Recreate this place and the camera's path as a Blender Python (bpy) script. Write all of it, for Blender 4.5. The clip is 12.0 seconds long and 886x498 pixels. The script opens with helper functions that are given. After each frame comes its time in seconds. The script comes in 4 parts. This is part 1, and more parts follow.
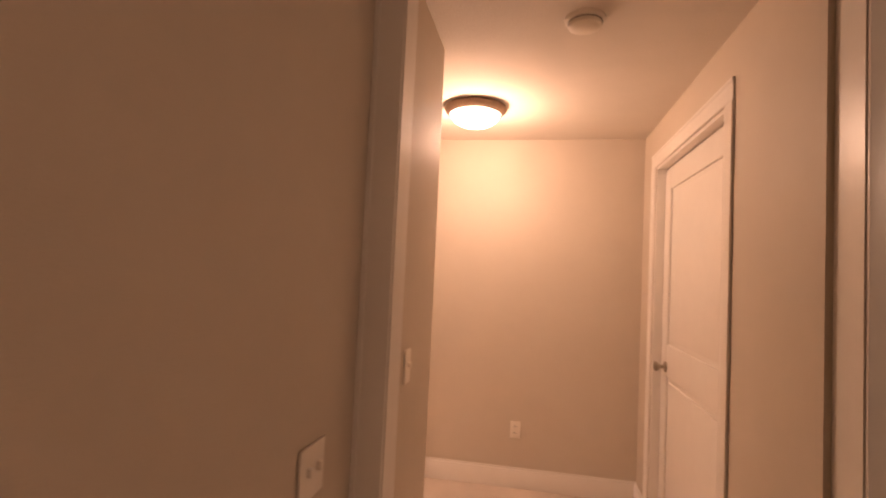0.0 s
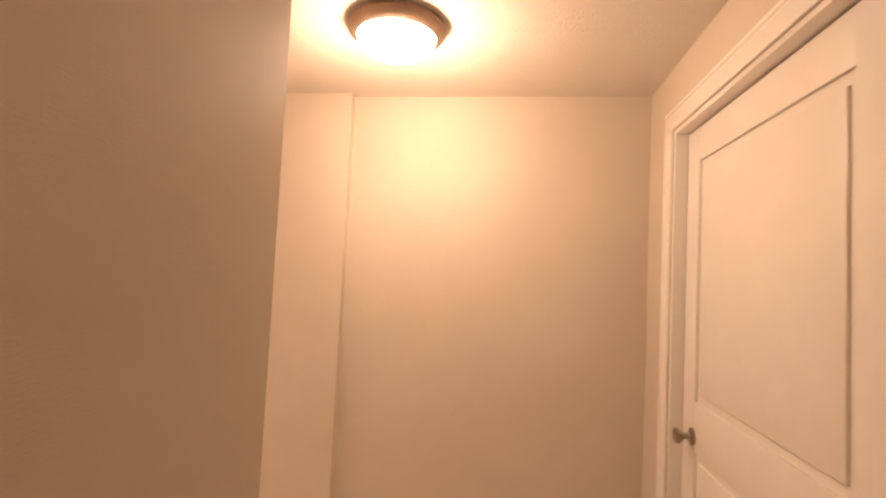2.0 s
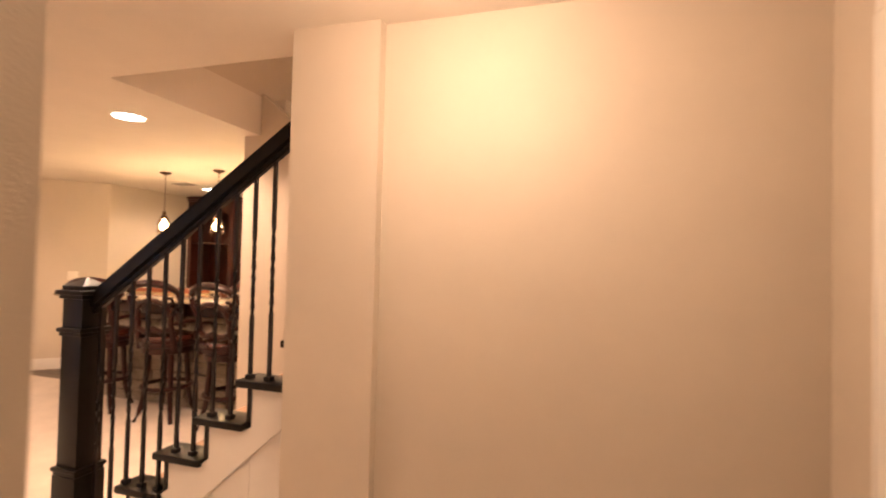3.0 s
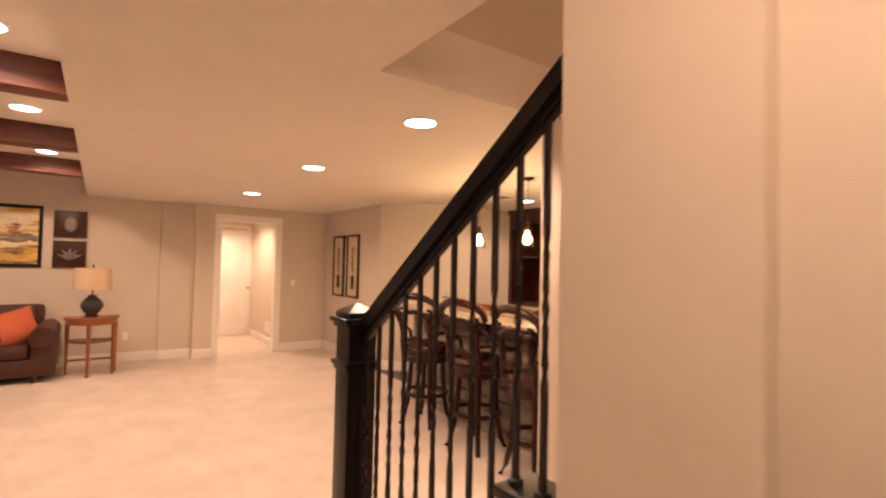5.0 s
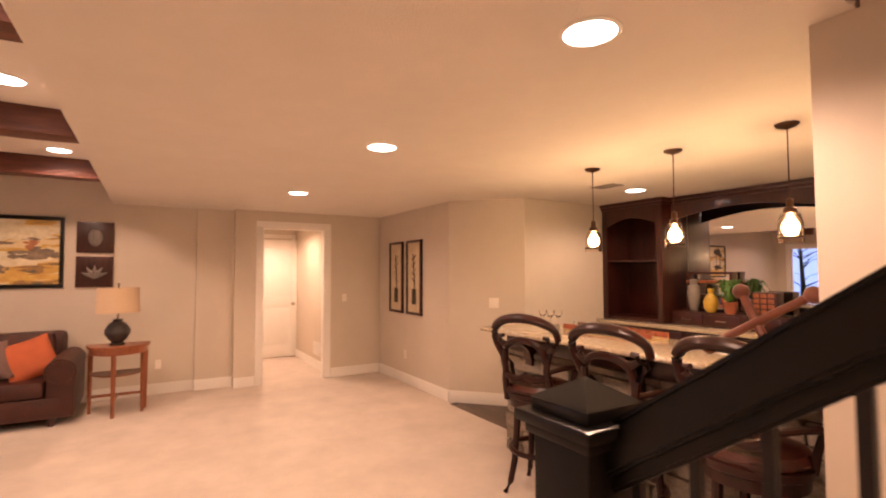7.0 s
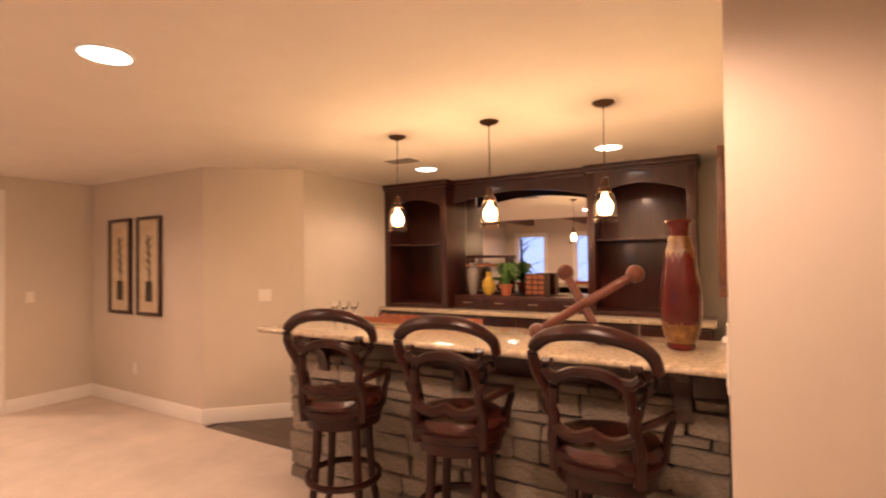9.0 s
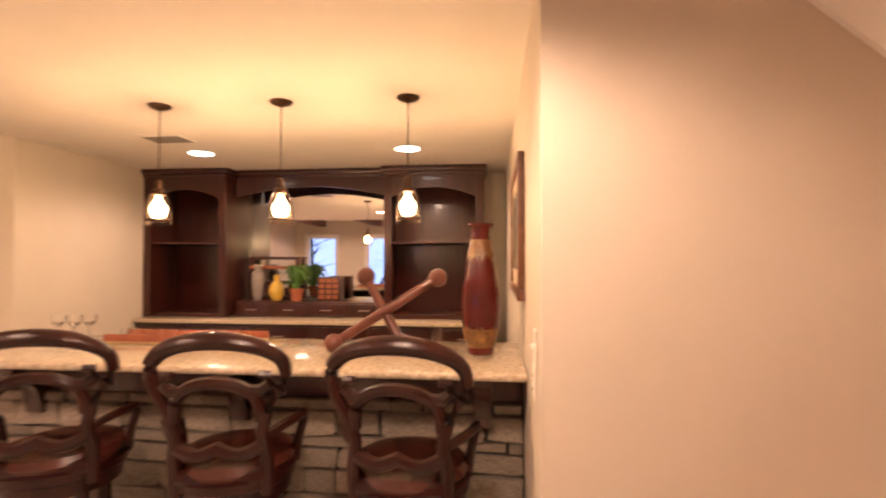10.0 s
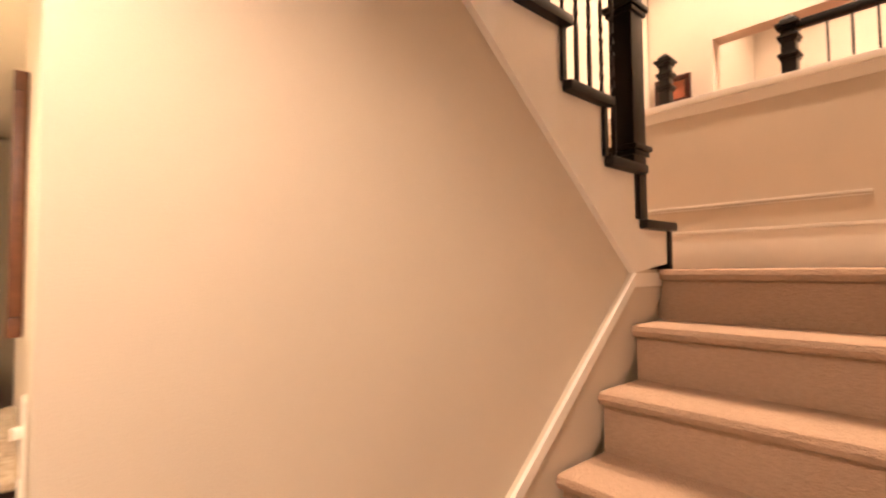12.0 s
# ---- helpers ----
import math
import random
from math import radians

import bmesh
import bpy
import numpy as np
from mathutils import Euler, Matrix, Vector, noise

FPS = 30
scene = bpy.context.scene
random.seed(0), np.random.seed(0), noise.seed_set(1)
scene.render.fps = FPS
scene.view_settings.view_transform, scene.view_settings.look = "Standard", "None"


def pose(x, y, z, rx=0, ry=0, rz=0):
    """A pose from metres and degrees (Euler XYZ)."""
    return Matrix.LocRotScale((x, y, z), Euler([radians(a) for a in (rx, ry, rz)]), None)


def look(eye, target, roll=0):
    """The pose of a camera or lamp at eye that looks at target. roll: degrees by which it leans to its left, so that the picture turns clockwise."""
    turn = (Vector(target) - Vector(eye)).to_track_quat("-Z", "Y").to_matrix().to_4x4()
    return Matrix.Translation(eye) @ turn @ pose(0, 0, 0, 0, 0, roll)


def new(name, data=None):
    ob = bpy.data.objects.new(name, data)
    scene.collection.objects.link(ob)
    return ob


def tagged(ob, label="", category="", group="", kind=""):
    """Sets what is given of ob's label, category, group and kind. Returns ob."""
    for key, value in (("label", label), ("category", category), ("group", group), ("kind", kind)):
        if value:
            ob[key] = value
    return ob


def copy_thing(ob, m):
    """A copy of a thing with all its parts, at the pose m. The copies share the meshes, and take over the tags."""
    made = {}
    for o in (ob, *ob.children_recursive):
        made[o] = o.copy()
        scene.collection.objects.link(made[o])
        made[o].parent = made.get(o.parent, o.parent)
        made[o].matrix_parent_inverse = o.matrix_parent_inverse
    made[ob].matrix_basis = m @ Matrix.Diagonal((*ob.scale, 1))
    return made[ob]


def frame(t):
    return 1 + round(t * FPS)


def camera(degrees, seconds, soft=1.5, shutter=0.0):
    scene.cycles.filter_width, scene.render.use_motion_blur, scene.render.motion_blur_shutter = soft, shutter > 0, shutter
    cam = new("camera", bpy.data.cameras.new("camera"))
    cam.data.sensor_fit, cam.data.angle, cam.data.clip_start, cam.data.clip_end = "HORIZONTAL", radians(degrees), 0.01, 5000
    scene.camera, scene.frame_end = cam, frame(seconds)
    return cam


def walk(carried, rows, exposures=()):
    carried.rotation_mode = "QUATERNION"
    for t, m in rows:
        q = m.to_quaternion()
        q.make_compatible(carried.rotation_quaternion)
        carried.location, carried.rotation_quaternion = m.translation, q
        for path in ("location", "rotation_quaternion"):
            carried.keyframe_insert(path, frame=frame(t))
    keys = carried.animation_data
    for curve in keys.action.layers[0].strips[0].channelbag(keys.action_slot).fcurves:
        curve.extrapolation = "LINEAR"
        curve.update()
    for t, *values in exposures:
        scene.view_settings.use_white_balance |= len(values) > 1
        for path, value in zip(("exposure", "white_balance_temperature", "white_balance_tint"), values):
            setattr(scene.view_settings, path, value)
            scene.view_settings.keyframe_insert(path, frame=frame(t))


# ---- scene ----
cam = camera(84.7, 12.0, soft=2.0, shutter=0.4)
PATH = [
    (0, (1.318, -1.617, 1.47), (0.946, 0.346, 1.562), 2.7),
    (1, (1.383, -1.127, 1.481), (1.175, 0.862, 1.505), 2.5),
    (1.5, (1.372, -0.834, 1.484), (1.172, 1.154, 1.578), 2.7),
    (2, (1.38, -0.532, 1.537), (1.114, 1.448, 1.642), 2.7),
    (2.5, (1.363, -0.192, 1.52), (1.004, 1.774, 1.587), 1.8),
    (4.3, (1.228, 0.802, 1.537), (-0.166, 2.235, 1.583), 1.7),
    (5, (0.869, 1.024, 1.566), (-0.764, 2.178, 1.628), 1.3),
    (5.5, (0.525, 1.151, 1.573), (-1.202, 2.157, 1.652), 2.2),
    (6, (0.146, 1.225, 1.572), (-1.617, 2.165, 1.658), 2.4),
    (6.5, (-0.175, 1.248, 1.581), (-1.931, 2.201, 1.667), 1.0),
    (8.5, (-1.118, 1.473, 1.558), (-2.407, 3.0, 1.630), -1.0),
    (9, (-1.239, 1.561, 1.549), (-2.245, 3.289, 1.583), -0.7),
    (9.5, (-1.317, 1.692, 1.549), (-1.969, 3.583, 1.574), -0.3),
    (10, (-1.375, 1.827, 1.548), (-1.579, 3.816, 1.586), 0.0),
    (10.5, (-1.309, 2.01, 1.511), (-1.115, 4.0, 1.582), -0.3),
    (11, (-1.376, 2.148, 1.501), (-0.718, 4.035, 1.586), -0.1),
    (11.5, (-1.358, 2.206, 1.491), (-0.344, 3.926, 1.604), 0.2),
    (12, (-1.259, 2.394, 1.515), (0.066, 3.889, 1.603), -0.5),
]
EXPOSURES = [(0, 0.30, 7000, 28), (1.0, 0.4, 6800, 18), (1.5, 0.43, 6550, 12), (2.5, 0.46, 6500, 11), (4.3, 0.2, 6350, 12), (6.5, 0.1, 6400, 20),
             (8.5, 0.1, 6500, 19), (10.0, 0.38, 6300, 16), (11.0, 0.45, 6050, 9), (12.0, 0.44, 6050, 6)]
walk(cam, [(t, look(e, g, r)) for t, e, g, r in PATH], EXPOSURES)

# ---------------- light and exposure ----------------
world = bpy.data.worlds.new("world")
scene.world = world
world.use_nodes = True
_sky = world.node_tree.nodes.new("ShaderNodeTexSky")
_sky.sky_type = 'NISHITA'
_sky.sun_disc = False
_sky.sun_elevation = radians(4)
_sky.sun_rotation = radians(120)
world.node_tree.links.new(_sky.outputs[0], world.node_tree.nodes["Background"].inputs[0])
world.node_tree.nodes["Background"].inputs[1].default_value = 0.12
WARM = (1.0, 0.65, 0.43)
H = 2.44      # ceiling height
TRAY = 2.78   # raised ceiling height
CAN_W, PEND_W, HALL_W = 70, 11, 23.5


def lamp(name, kind, loc, watts, size=0.1, color=WARM, spot=150, blend=0.5):
    data = bpy.data.lights.new(name, kind)
    data.energy, data.color = watts, color
    if kind == 'AREA':
        data.shape, data.size = 'DISK', size
    else:
        data.shadow_soft_size = size
    if kind == 'SPOT':
        data.spot_size, data.spot_blend = radians(spot), blend
    ob = new(name, data)
    ob.location = loc
    return ob


# ---------------- materials ----------------
def mat(name, col, rough=0.5, metal=0.0, var=0.12, scale=6.0, bump=0.0, bscale=150.0, col2=None, coat=0.0, spec=0.5, rand=0.0, stretch=None):
    m = bpy.data.materials.new(name)
    m.use_nodes = True
    n, l = m.node_tree.nodes, m.node_tree.links
    b = n["Principled BSDF"]
    b.inputs["Roughness"].default_value = rough
    b.inputs["Metallic"].default_value = metal
    b.inputs["Coat Weight"].default_value = coat
    b.inputs["Specular IOR Level"].default_value = spec
    tc = n.new("ShaderNodeTexCoord")
    mp = n.new("ShaderNodeMapping")
    l.new(tc.outputs["Object"], mp.inputs[0])
    if stretch:
        mp.inputs["Scale"].default_value = stretch
    t1 = n.new("ShaderNodeTexNoise")
    t1.inputs["Scale"].default_value = scale
    t1.inputs["Detail"].default_value = 8
    t1.inputs["Roughness"].default_value = 0.65
    l.new(mp.outputs[0], t1.inputs["Vector"])
    r = n.new("ShaderNodeValToRGB")
    c2 = col2 or tuple(min(1, c * (1 + var)) for c in col)
    c1 = col if col2 else tuple(c * (1 - var) for c in col)
    r.color_ramp.elements[0].color, r.color_ramp.elements[1].color = (*c1, 1), (*c2, 1)
    r.color_ramp.elements[0].position, r.color_ramp.elements[1].position = 0.3, 0.7
    l.new(t1.outputs["Fac"], r.inputs[0])
    out = r.outputs[0]
    if rand:
        oi = n.new("ShaderNodeObjectInfo")
        mr = n.new("ShaderNodeMapRange")
        mr.inputs["To Min"].default_value, mr.inputs["To Max"].default_value = 1 - rand, 1 + rand
        l.new(oi.outputs["Random"], mr.inputs["Value"])
        hs = n.new("ShaderNodeHueSaturation")
        l.new(out, hs.inputs["Color"])
        l.new(mr.outputs[0], hs.inputs["Value"])
        out = hs.outputs[0]
    l.new(out, b.inputs["Base Color"])
    if bump:
        t2 = n.new("ShaderNodeTexNoise")
        t2.inputs["Scale"].default_value = bscale
        t2.inputs["Detail"].default_value = 4
        l.new(mp.outputs[0], t2.inputs["Vector"])
        bp = n.new("ShaderNodeBump")
        bp.inputs["Strength"].default_value = bump
        bp.inputs["Distance"].default_value = 0.01
        l.new(t2.outputs["Fac"], bp.inputs["Height"])
        l.new(bp.outputs[0], b.inputs["Normal"])
    return m


def glow(name, col, strength):
    m = bpy.data.materials.new(name)
    m.use_nodes = True
    b = m.node_tree.nodes["Principled BSDF"]
    b.inputs["Base Color"].default_value = (0.8, 0.8, 0.8, 1)
    b.inputs["Emission Color"].default_value = (*col, 1)
    b.inputs["Emission Strength"].default_value = strength
    return m


def clear(name, col=(1, 1, 1), rough=0.0):
    m = bpy.data.materials.new(name)
    m.use_nodes = True
    b = m.node_tree.nodes["Principled BSDF"]
    b.inputs["Base Color"].default_value = (*col, 1)
    b.inputs["Transmission Weight"].default_value = 1
    b.inputs["Roughness"].default_value = rough
    b.inputs["IOR"].default_value = 1.3
    return m


M_wall = mat("wall_paint", (0.60, 0.525, 0.43), 0.6, var=0.035, scale=2.2, bump=0.12, bscale=260)
M_ceil = mat("ceiling_paint", (0.74, 0.68, 0.60), 0.8, var=0.03, scale=3, bump=0.35, bscale=120)
M_trim = mat("trim_white", (0.80, 0.76, 0.70), 0.32, var=0.02, scale=8)
M_carpet = mat("carpet", (0.66, 0.57, 0.49), 0.95, var=0.10, scale=2.6, bump=0.9, bscale=170, spec=0.1)
M_runner = mat("stair_carpet", (0.42, 0.29, 0.205), 0.95, var=0.09, scale=90, bump=0.9, bscale=170, spec=0.1, stretch=(1, 0.5, 1.6))
M_black = mat("black_paint", (0.006, 0.005, 0.004), 0.34, var=0.3, scale=9, spec=0.25)
M_iron = mat("black_iron", (0.012, 0.010, 0.010), 0.4, metal=0.4, var=0.3, scale=30)
M_mahog = mat("mahogany", (0.016, 0.004, 0.003), 0.3, scale=4, col2=(0.060, 0.013, 0.0075), bump=0.08, bscale=40, coat=0.25, stretch=(6, 6, 0.7))
M_stool = mat("stool_wood", (0.009, 0.002, 0.0015), 0.3, scale=9, col2=(0.034, 0.0065, 0.0045), bump=0.06, bscale=60, spec=0.3)
M_ring = mat("bronze_ring", (0.34, 0.24, 0.17), 0.42, metal=0.6, var=0.15, scale=14)
M_beam = mat("beam_wood", (0.055, 0.016, 0.010), 0.5, scale=3.5, col2=(0.16, 0.05, 0.03), bump=0.4, bscale=14, stretch=(6, 0.6, 6))
M_cherry = mat("cherry_wood", (0.20, 0.06, 0.025), 0.33, scale=4, col2=(0.36, 0.12, 0.045), bump=0.05, bscale=50, stretch=(6, 6, 0.8))
M_oak = mat("brown_wood", (0.085, 0.030, 0.014), 0.4, scale=4, col2=(0.19, 0.075, 0.032), bump=0.12, bscale=40, stretch=(6, 1, 6))
M_seat = mat("seat_leather", (0.030, 0.007, 0.005), 0.26, scale=12, col2=(0.085, 0.022, 0.015), bump=0.2, bscale=70)
M_sofa = mat("sofa_leather", (0.030, 0.0065, 0.004), 0.48, scale=6, col2=(0.070, 0.016, 0.0085), bump=0.25, bscale=90)
M_granite = mat("granite", (0.30, 0.23, 0.15), 0.14, scale=45, col2=(0.66, 0.56, 0.42), coat=0.3)
M_stone = mat("ledge_stone", (0.20, 0.165, 0.13), 0.9, scale=9, col2=(0.40, 0.34, 0.27), bump=0.9, bscale=38, rand=0.22)
M_grout = mat("stone_backing", (0.045, 0.038, 0.032), 0.95, var=0.3, scale=30)
M_plank = mat("dark_floor", (0.055, 0.036, 0.025), 0.4, scale=5, col2=(0.12, 0.085, 0.06), bump=0.1, bscale=40, rand=0.25, stretch=(0.8, 8, 8))
M_bronze = mat("oiled_bronze", (0.10, 0.055, 0.035), 0.35, metal=0.85, var=0.25, scale=12)
M_nickel = mat("brushed_nickel", (0.42, 0.37, 0.31), 0.28, metal=1.0, var=0.08, scale=30)
M_plastic = mat("white_plastic", (0.80, 0.74, 0.65), 0.35, var=0.02)
M_slot = mat("dark_slot", (0.03, 0.025, 0.02), 0.6)
M_glassglow = glow("lit_glass", (1.0, 0.86, 0.68), 9)
M_can = glow("can_lens", (1.0, 0.90, 0.76), 12)
M_bulb = glow("bulb", (1.0, 0.66, 0.32), 45)
M_glass = clear("clear_glass")
M_pglass = clear("seeded_glass", (1.0, 0.93, 0.85), 0.03)
M_mirror = mat("mirror_silver", (0.86, 0.86, 0.86), 0.0, metal=1.0, var=0.0)
M_red = mat("vase_red", (0.055, 0.004, 0.004), 0.2, scale=5, col2=(0.12, 0.010, 0.008), coat=0.2)
M_gold = mat("vase_gold", (0.07, 0.022, 0.008), 0.35, scale=20, col2=(0.32, 0.16, 0.045), bump=0.4, bscale=50)
M_jack = mat("jack_wood", (0.085, 0.022, 0.014), 0.3, scale=7, col2=(0.17, 0.05, 0.03), coat=0.2)
M_leaf = mat("leaf", (0.035, 0.10, 0.012), 0.45, scale=9, col2=(0.08, 0.19, 0.03))
M_fruit = mat("green_fruit", (0.03, 0.06, 0.012), 0.4, scale=9, col2=(0.09, 0.14, 0.03))
M_terra = mat("terracotta", (0.34, 0.10, 0.045), 0.6, var=0.2, scale=9, bump=0.2)
M_orange = mat("orange_cloth", (0.46, 0.105, 0.035), 0.8, var=0.12, scale=9, bump=0.5, bscale=200)
M_mauve = mat("mauve_cloth", (0.15, 0.085, 0.070), 0.7, var=0.15, scale=9, bump=0.5, bscale=200)
M_tan = mat("tan_cloth", (0.52, 0.37, 0.18), 0.8, var=0.2, scale=30, bump=0.5, bscale=120)
M_shade = mat("lamp_linen", (0.60, 0.44, 0.29), 0.9, var=0.05, scale=60, bump=0.3, bscale=300)
M_clay = mat("dark_clay", (0.035, 0.028, 0.025), 0.5, var=0.5, scale=25, bump=0.9, bscale=28)
M_paper = mat("aged_paper", (0.46, 0.36, 0.22), 0.8, scale=7, col2=(0.66, 0.55, 0.38))
M_ink = mat("ink_dark", (0.045, 0.032, 0.02), 0.8, var=0.3, scale=20)
M_yellow = mat("yellow_glaze", (0.55, 0.36, 0.05), 0.3, var=0.2, scale=9)
M_grey = mat("grey_ceramic", (0.22, 0.19, 0.165), 0.5, var=0.15, scale=14)
M_dusk = glow("dusk_light", (0.36, 0.50, 0.95), 1.6)


def paint_mat():
    m = bpy.data.materials.new("landscape_paint")
    m.use_nodes = True
    n, l = m.node_tree.nodes, m.node_tree.links
    b = n["Principled BSDF"]
    b.inputs["Roughness"].default_value = 0.6
    tc = n.new("ShaderNodeTexCoord")
    mp = n.new("ShaderNodeMapping")
    mp.inputs["Scale"].default_value = (1, 2.2, 5.5)
    l.new(tc.outputs["Object"], mp.inputs[0])
    t = n.new("ShaderNodeTexNoise")
    t.inputs["Scale"].default_value = 1.7
    t.inputs["Detail"].default_value = 5
    l.new(mp.outputs[0], t.inputs["Vector"])
    r = n.new("ShaderNodeValToRGB")
    r.color_ramp.interpolation = 'CONSTANT'
    e = r.color_ramp.elements
    e[0].color, e[0].position = (0.10, 0.095, 0.07, 1), 0
    e[1].color, e[1].position = (0.30, 0.17, 0.06, 1), 0.38
    for p, c in ((0.44, (0.55, 0.33, 0.07, 1)), (0.50, (0.66, 0.52, 0.28, 1)), (0.58, (0.74, 0.64, 0.42, 1)), (0.68, (0.48, 0.40, 0.22, 1))):
        x = e.new(p)
        x.color = c
    l.new(t.outputs["Fac"], r.inputs[0])
    l.new(r.outputs[0], b.inputs["Base Color"])
    return m


M_paint = paint_mat()
M_cream = mat("paint_cream", (0.55, 0.45, 0.26), 0.6, scale=14, col2=(0.78, 0.70, 0.50))
M_ochre = mat("paint_ochre", (0.50, 0.26, 0.05), 0.6, scale=10, col2=(0.70, 0.48, 0.12))
M_umber = mat("paint_umber", (0.10, 0.075, 0.055), 0.6, scale=14, col2=(0.30, 0.22, 0.14))
M_brick = mat("paint_brick", (0.28, 0.09, 0.04), 0.6, scale=14, col2=(0.50, 0.22, 0.09))


# ---------------- mesh helpers ----------------
def B():
    return bmesh.new()


def box(bm, x0, y0, z0, x1, y1, z1, bev=0.0, m=None):
    r = bmesh.ops.create_cube(bm, size=1)
    v = r["verts"]
    bmesh.ops.scale(bm, vec=(x1 - x0, y1 - y0, z1 - z0), verts=v)
    bmesh.ops.translate(bm, vec=((x0 + x1) / 2, (y0 + y1) / 2, (z0 + z1) / 2), verts=v)
    if bev:
        es = list({e for w in v for e in w.link_edges})
        r2 = bmesh.ops.bevel(bm, geom=es, offset=bev, segments=2, affect='EDGES', profile=0.6)
        v = list({w for f in r2["faces"] for w in f.verts} | {w for w in v if w.is_valid})
    if m:
        bmesh.ops.transform(bm, matrix=m, verts=v)
    return v


def ring(bm, c, u, w, r, seg):
    return [bm.verts.new(c + u * (r * math.cos(2 * math.pi * i / seg)) + w * (r * math.sin(2 * math.pi * i / seg))) for i in range(seg)]


def tube(bm, pts, rad, seg=8, flat=1.0, up=None):
    """A swept tube along pts; rad a number or a list; flat squeezes it across."""
    pts = [Vector(p) for p in pts]
    rs = rad if isinstance(rad, (list, tuple)) else [rad] * len(pts)
    rows = []
    for i, p in enumerate(pts):
        d = (pts[min(i + 1, len(pts) - 1)] - pts[max(i - 1, 0)]).normalized()
        ref = Vector(up) if up else (Vector((0, 0, 1)) if abs(d.z) < 0.9 else Vector((1, 0, 0)))
        u = d.cross(ref).normalized()
        w = u.cross(d).normalized()
        rows.append(ring(bm, p, u, w * flat, rs[i], seg))
    for a, b in zip(rows, rows[1:]):
        for i in range(seg):
            bm.faces.new((a[i], a[(i + 1) % seg], b[(i + 1) % seg], b[i]))
    bm.faces.new(rows[0][::-1])
    bm.faces.new(rows[-1])


def lathe(bm, prof, seg=24, c=(0, 0)):
    rows = [[bm.verts.new((c[0] + r * math.cos(2 * math.pi * i / seg), c[1] + r * math.sin(2 * math.pi * i / seg), z)) for i in range(seg)] for r, z in prof]
    for a, b in zip(rows, rows[1:]):
        for i in range(seg):
            bm.faces.new((a[i], a[(i + 1) % seg], b[(i + 1) % seg], b[i]))
    bm.faces.new(rows[0][::-1])
    bm.faces.new(rows[-1])


def prism(bm, poly, a0, a1, axis='y'):
    """Extrudes a 2D outline (in the two other axes) from a0 to a1."""
    def at(p, a):
        return {'x': (a, p[0], p[1]), 'y': (p[0], a, p[1]), 'z': (p[0], p[1], a)}[axis]
    v0 = [bm.verts.new(at(p, a0)) for p in poly]
    v1 = [bm.verts.new(at(p, a1)) for p in poly]
    k = len(poly)
    for i in range(k):
        bm.faces.new((v0[i], v0[(i + 1) % k], v1[(i + 1) % k], v1[i]))
    bm.faces.new(v0[::-1])
    bm.faces.new(v1)


def ball(bm, c, r, s=(1, 1, 1), seg=14):
    q = bmesh.ops.create_uvsphere(bm, u_segments=seg, v_segments=seg // 2 + 2, radius=r)
    bmesh.ops.scale(bm, vec=s, verts=q["verts"])
    bmesh.ops.translate(bm, vec=c, verts=q["verts"])
    return q["verts"]


def finish(name, bm, material, smooth=True):
    bmesh.ops.recalc_face_normals(bm, faces=bm.faces)
    me = bpy.data.meshes.new(name)
    bm.to_mesh(me)
    bm.free()
    me.materials.append(material)
    if smooth:
        me.shade_smooth()
        me.set_sharp_from_angle(angle=radians(38))
    return new(name, me)


def part(name, bm, material, parent, label=""):
    ob = finish(name, bm, material)
    ob.parent = parent
    if label:
        ob["label"] = label
    return ob


def thing(name, label, category, loc=(0, 0, 0), rz=0, group="", kind=""):
    ob = new(name)
    ob.empty_display_size = 0.05
    ob.matrix_basis = pose(*loc, 0, 0, rz)
    return tagged(ob, label, category, group, kind)


def solid(name, bm, material, label, category, kind="structure"):
    return tagged(finish(name, bm, material), label, category, kind=kind)


def walls(name, boxes, material=None, label="warm greige painted drywall", category="wall"):
    bm = B()
    for b in boxes:
        box(bm, *b)
    return solid(name, bm, material or M_wall, label, category)


# ---------------- floors ----------------
walls("floor", [(-10.2, -3.72, -0.1, 5.3, 4.36, 0), (-10.2, 4.36, -0.1, -5.49, 4.5, 0)], M_carpet, "soft cream cut-pile carpet floor", "carpet")
plank_floor = walls("floor_bar", [(-5.8, 4.36, -0.1, -1.2, 7.0, -0.012)], M_grout, "dark plank floor behind the stone bar", "floor")

# ---------------- ceilings ----------------
bm = B()
box(bm, -7.9, 0.85, H, -1.10, 7.1, H + 0.3)           # over the passage and bar
box(bm, -1.10, 3.35, H, -0.95, 7.1, H + 0.3)
box(bm, -0.6, -3.6, H, 0.6, 2.04, H + 0.3)            # over the hall mouth
box(bm, 0.6, -0.3, H, 2.3, 2.04, H + 0.3)
box(bm, -1.10, 0.85, H, -0.6, 2.04, H + 0.3)
solid("ceiling", bm, M_ceil, "textured off-white painted flat ceiling", "ceiling")
solid("ceiling_tray", (lambda b: (box(b, -7.95, -3.6, TRAY, -0.5, 1.2, TRAY + 0.1), b)[1])(B()), M_ceil, "raised cream ceiling between dark beams", "ceiling")
solid("ceiling_bedroom", (lambda b: (box(b, 0.7, -3.2, H, 5.2, -0.3, H + 0.1), b)[1])(B()), M_ceil, "off-white ceiling of the unlit room", "ceiling")
solid("ceiling_side_hall", (lambda b: (box(b, -10.1, 2.1, H, -7.9, 3.9, H + 0.1), b)[1])(B()), M_ceil, "off-white ceiling of the side hall", "ceiling")

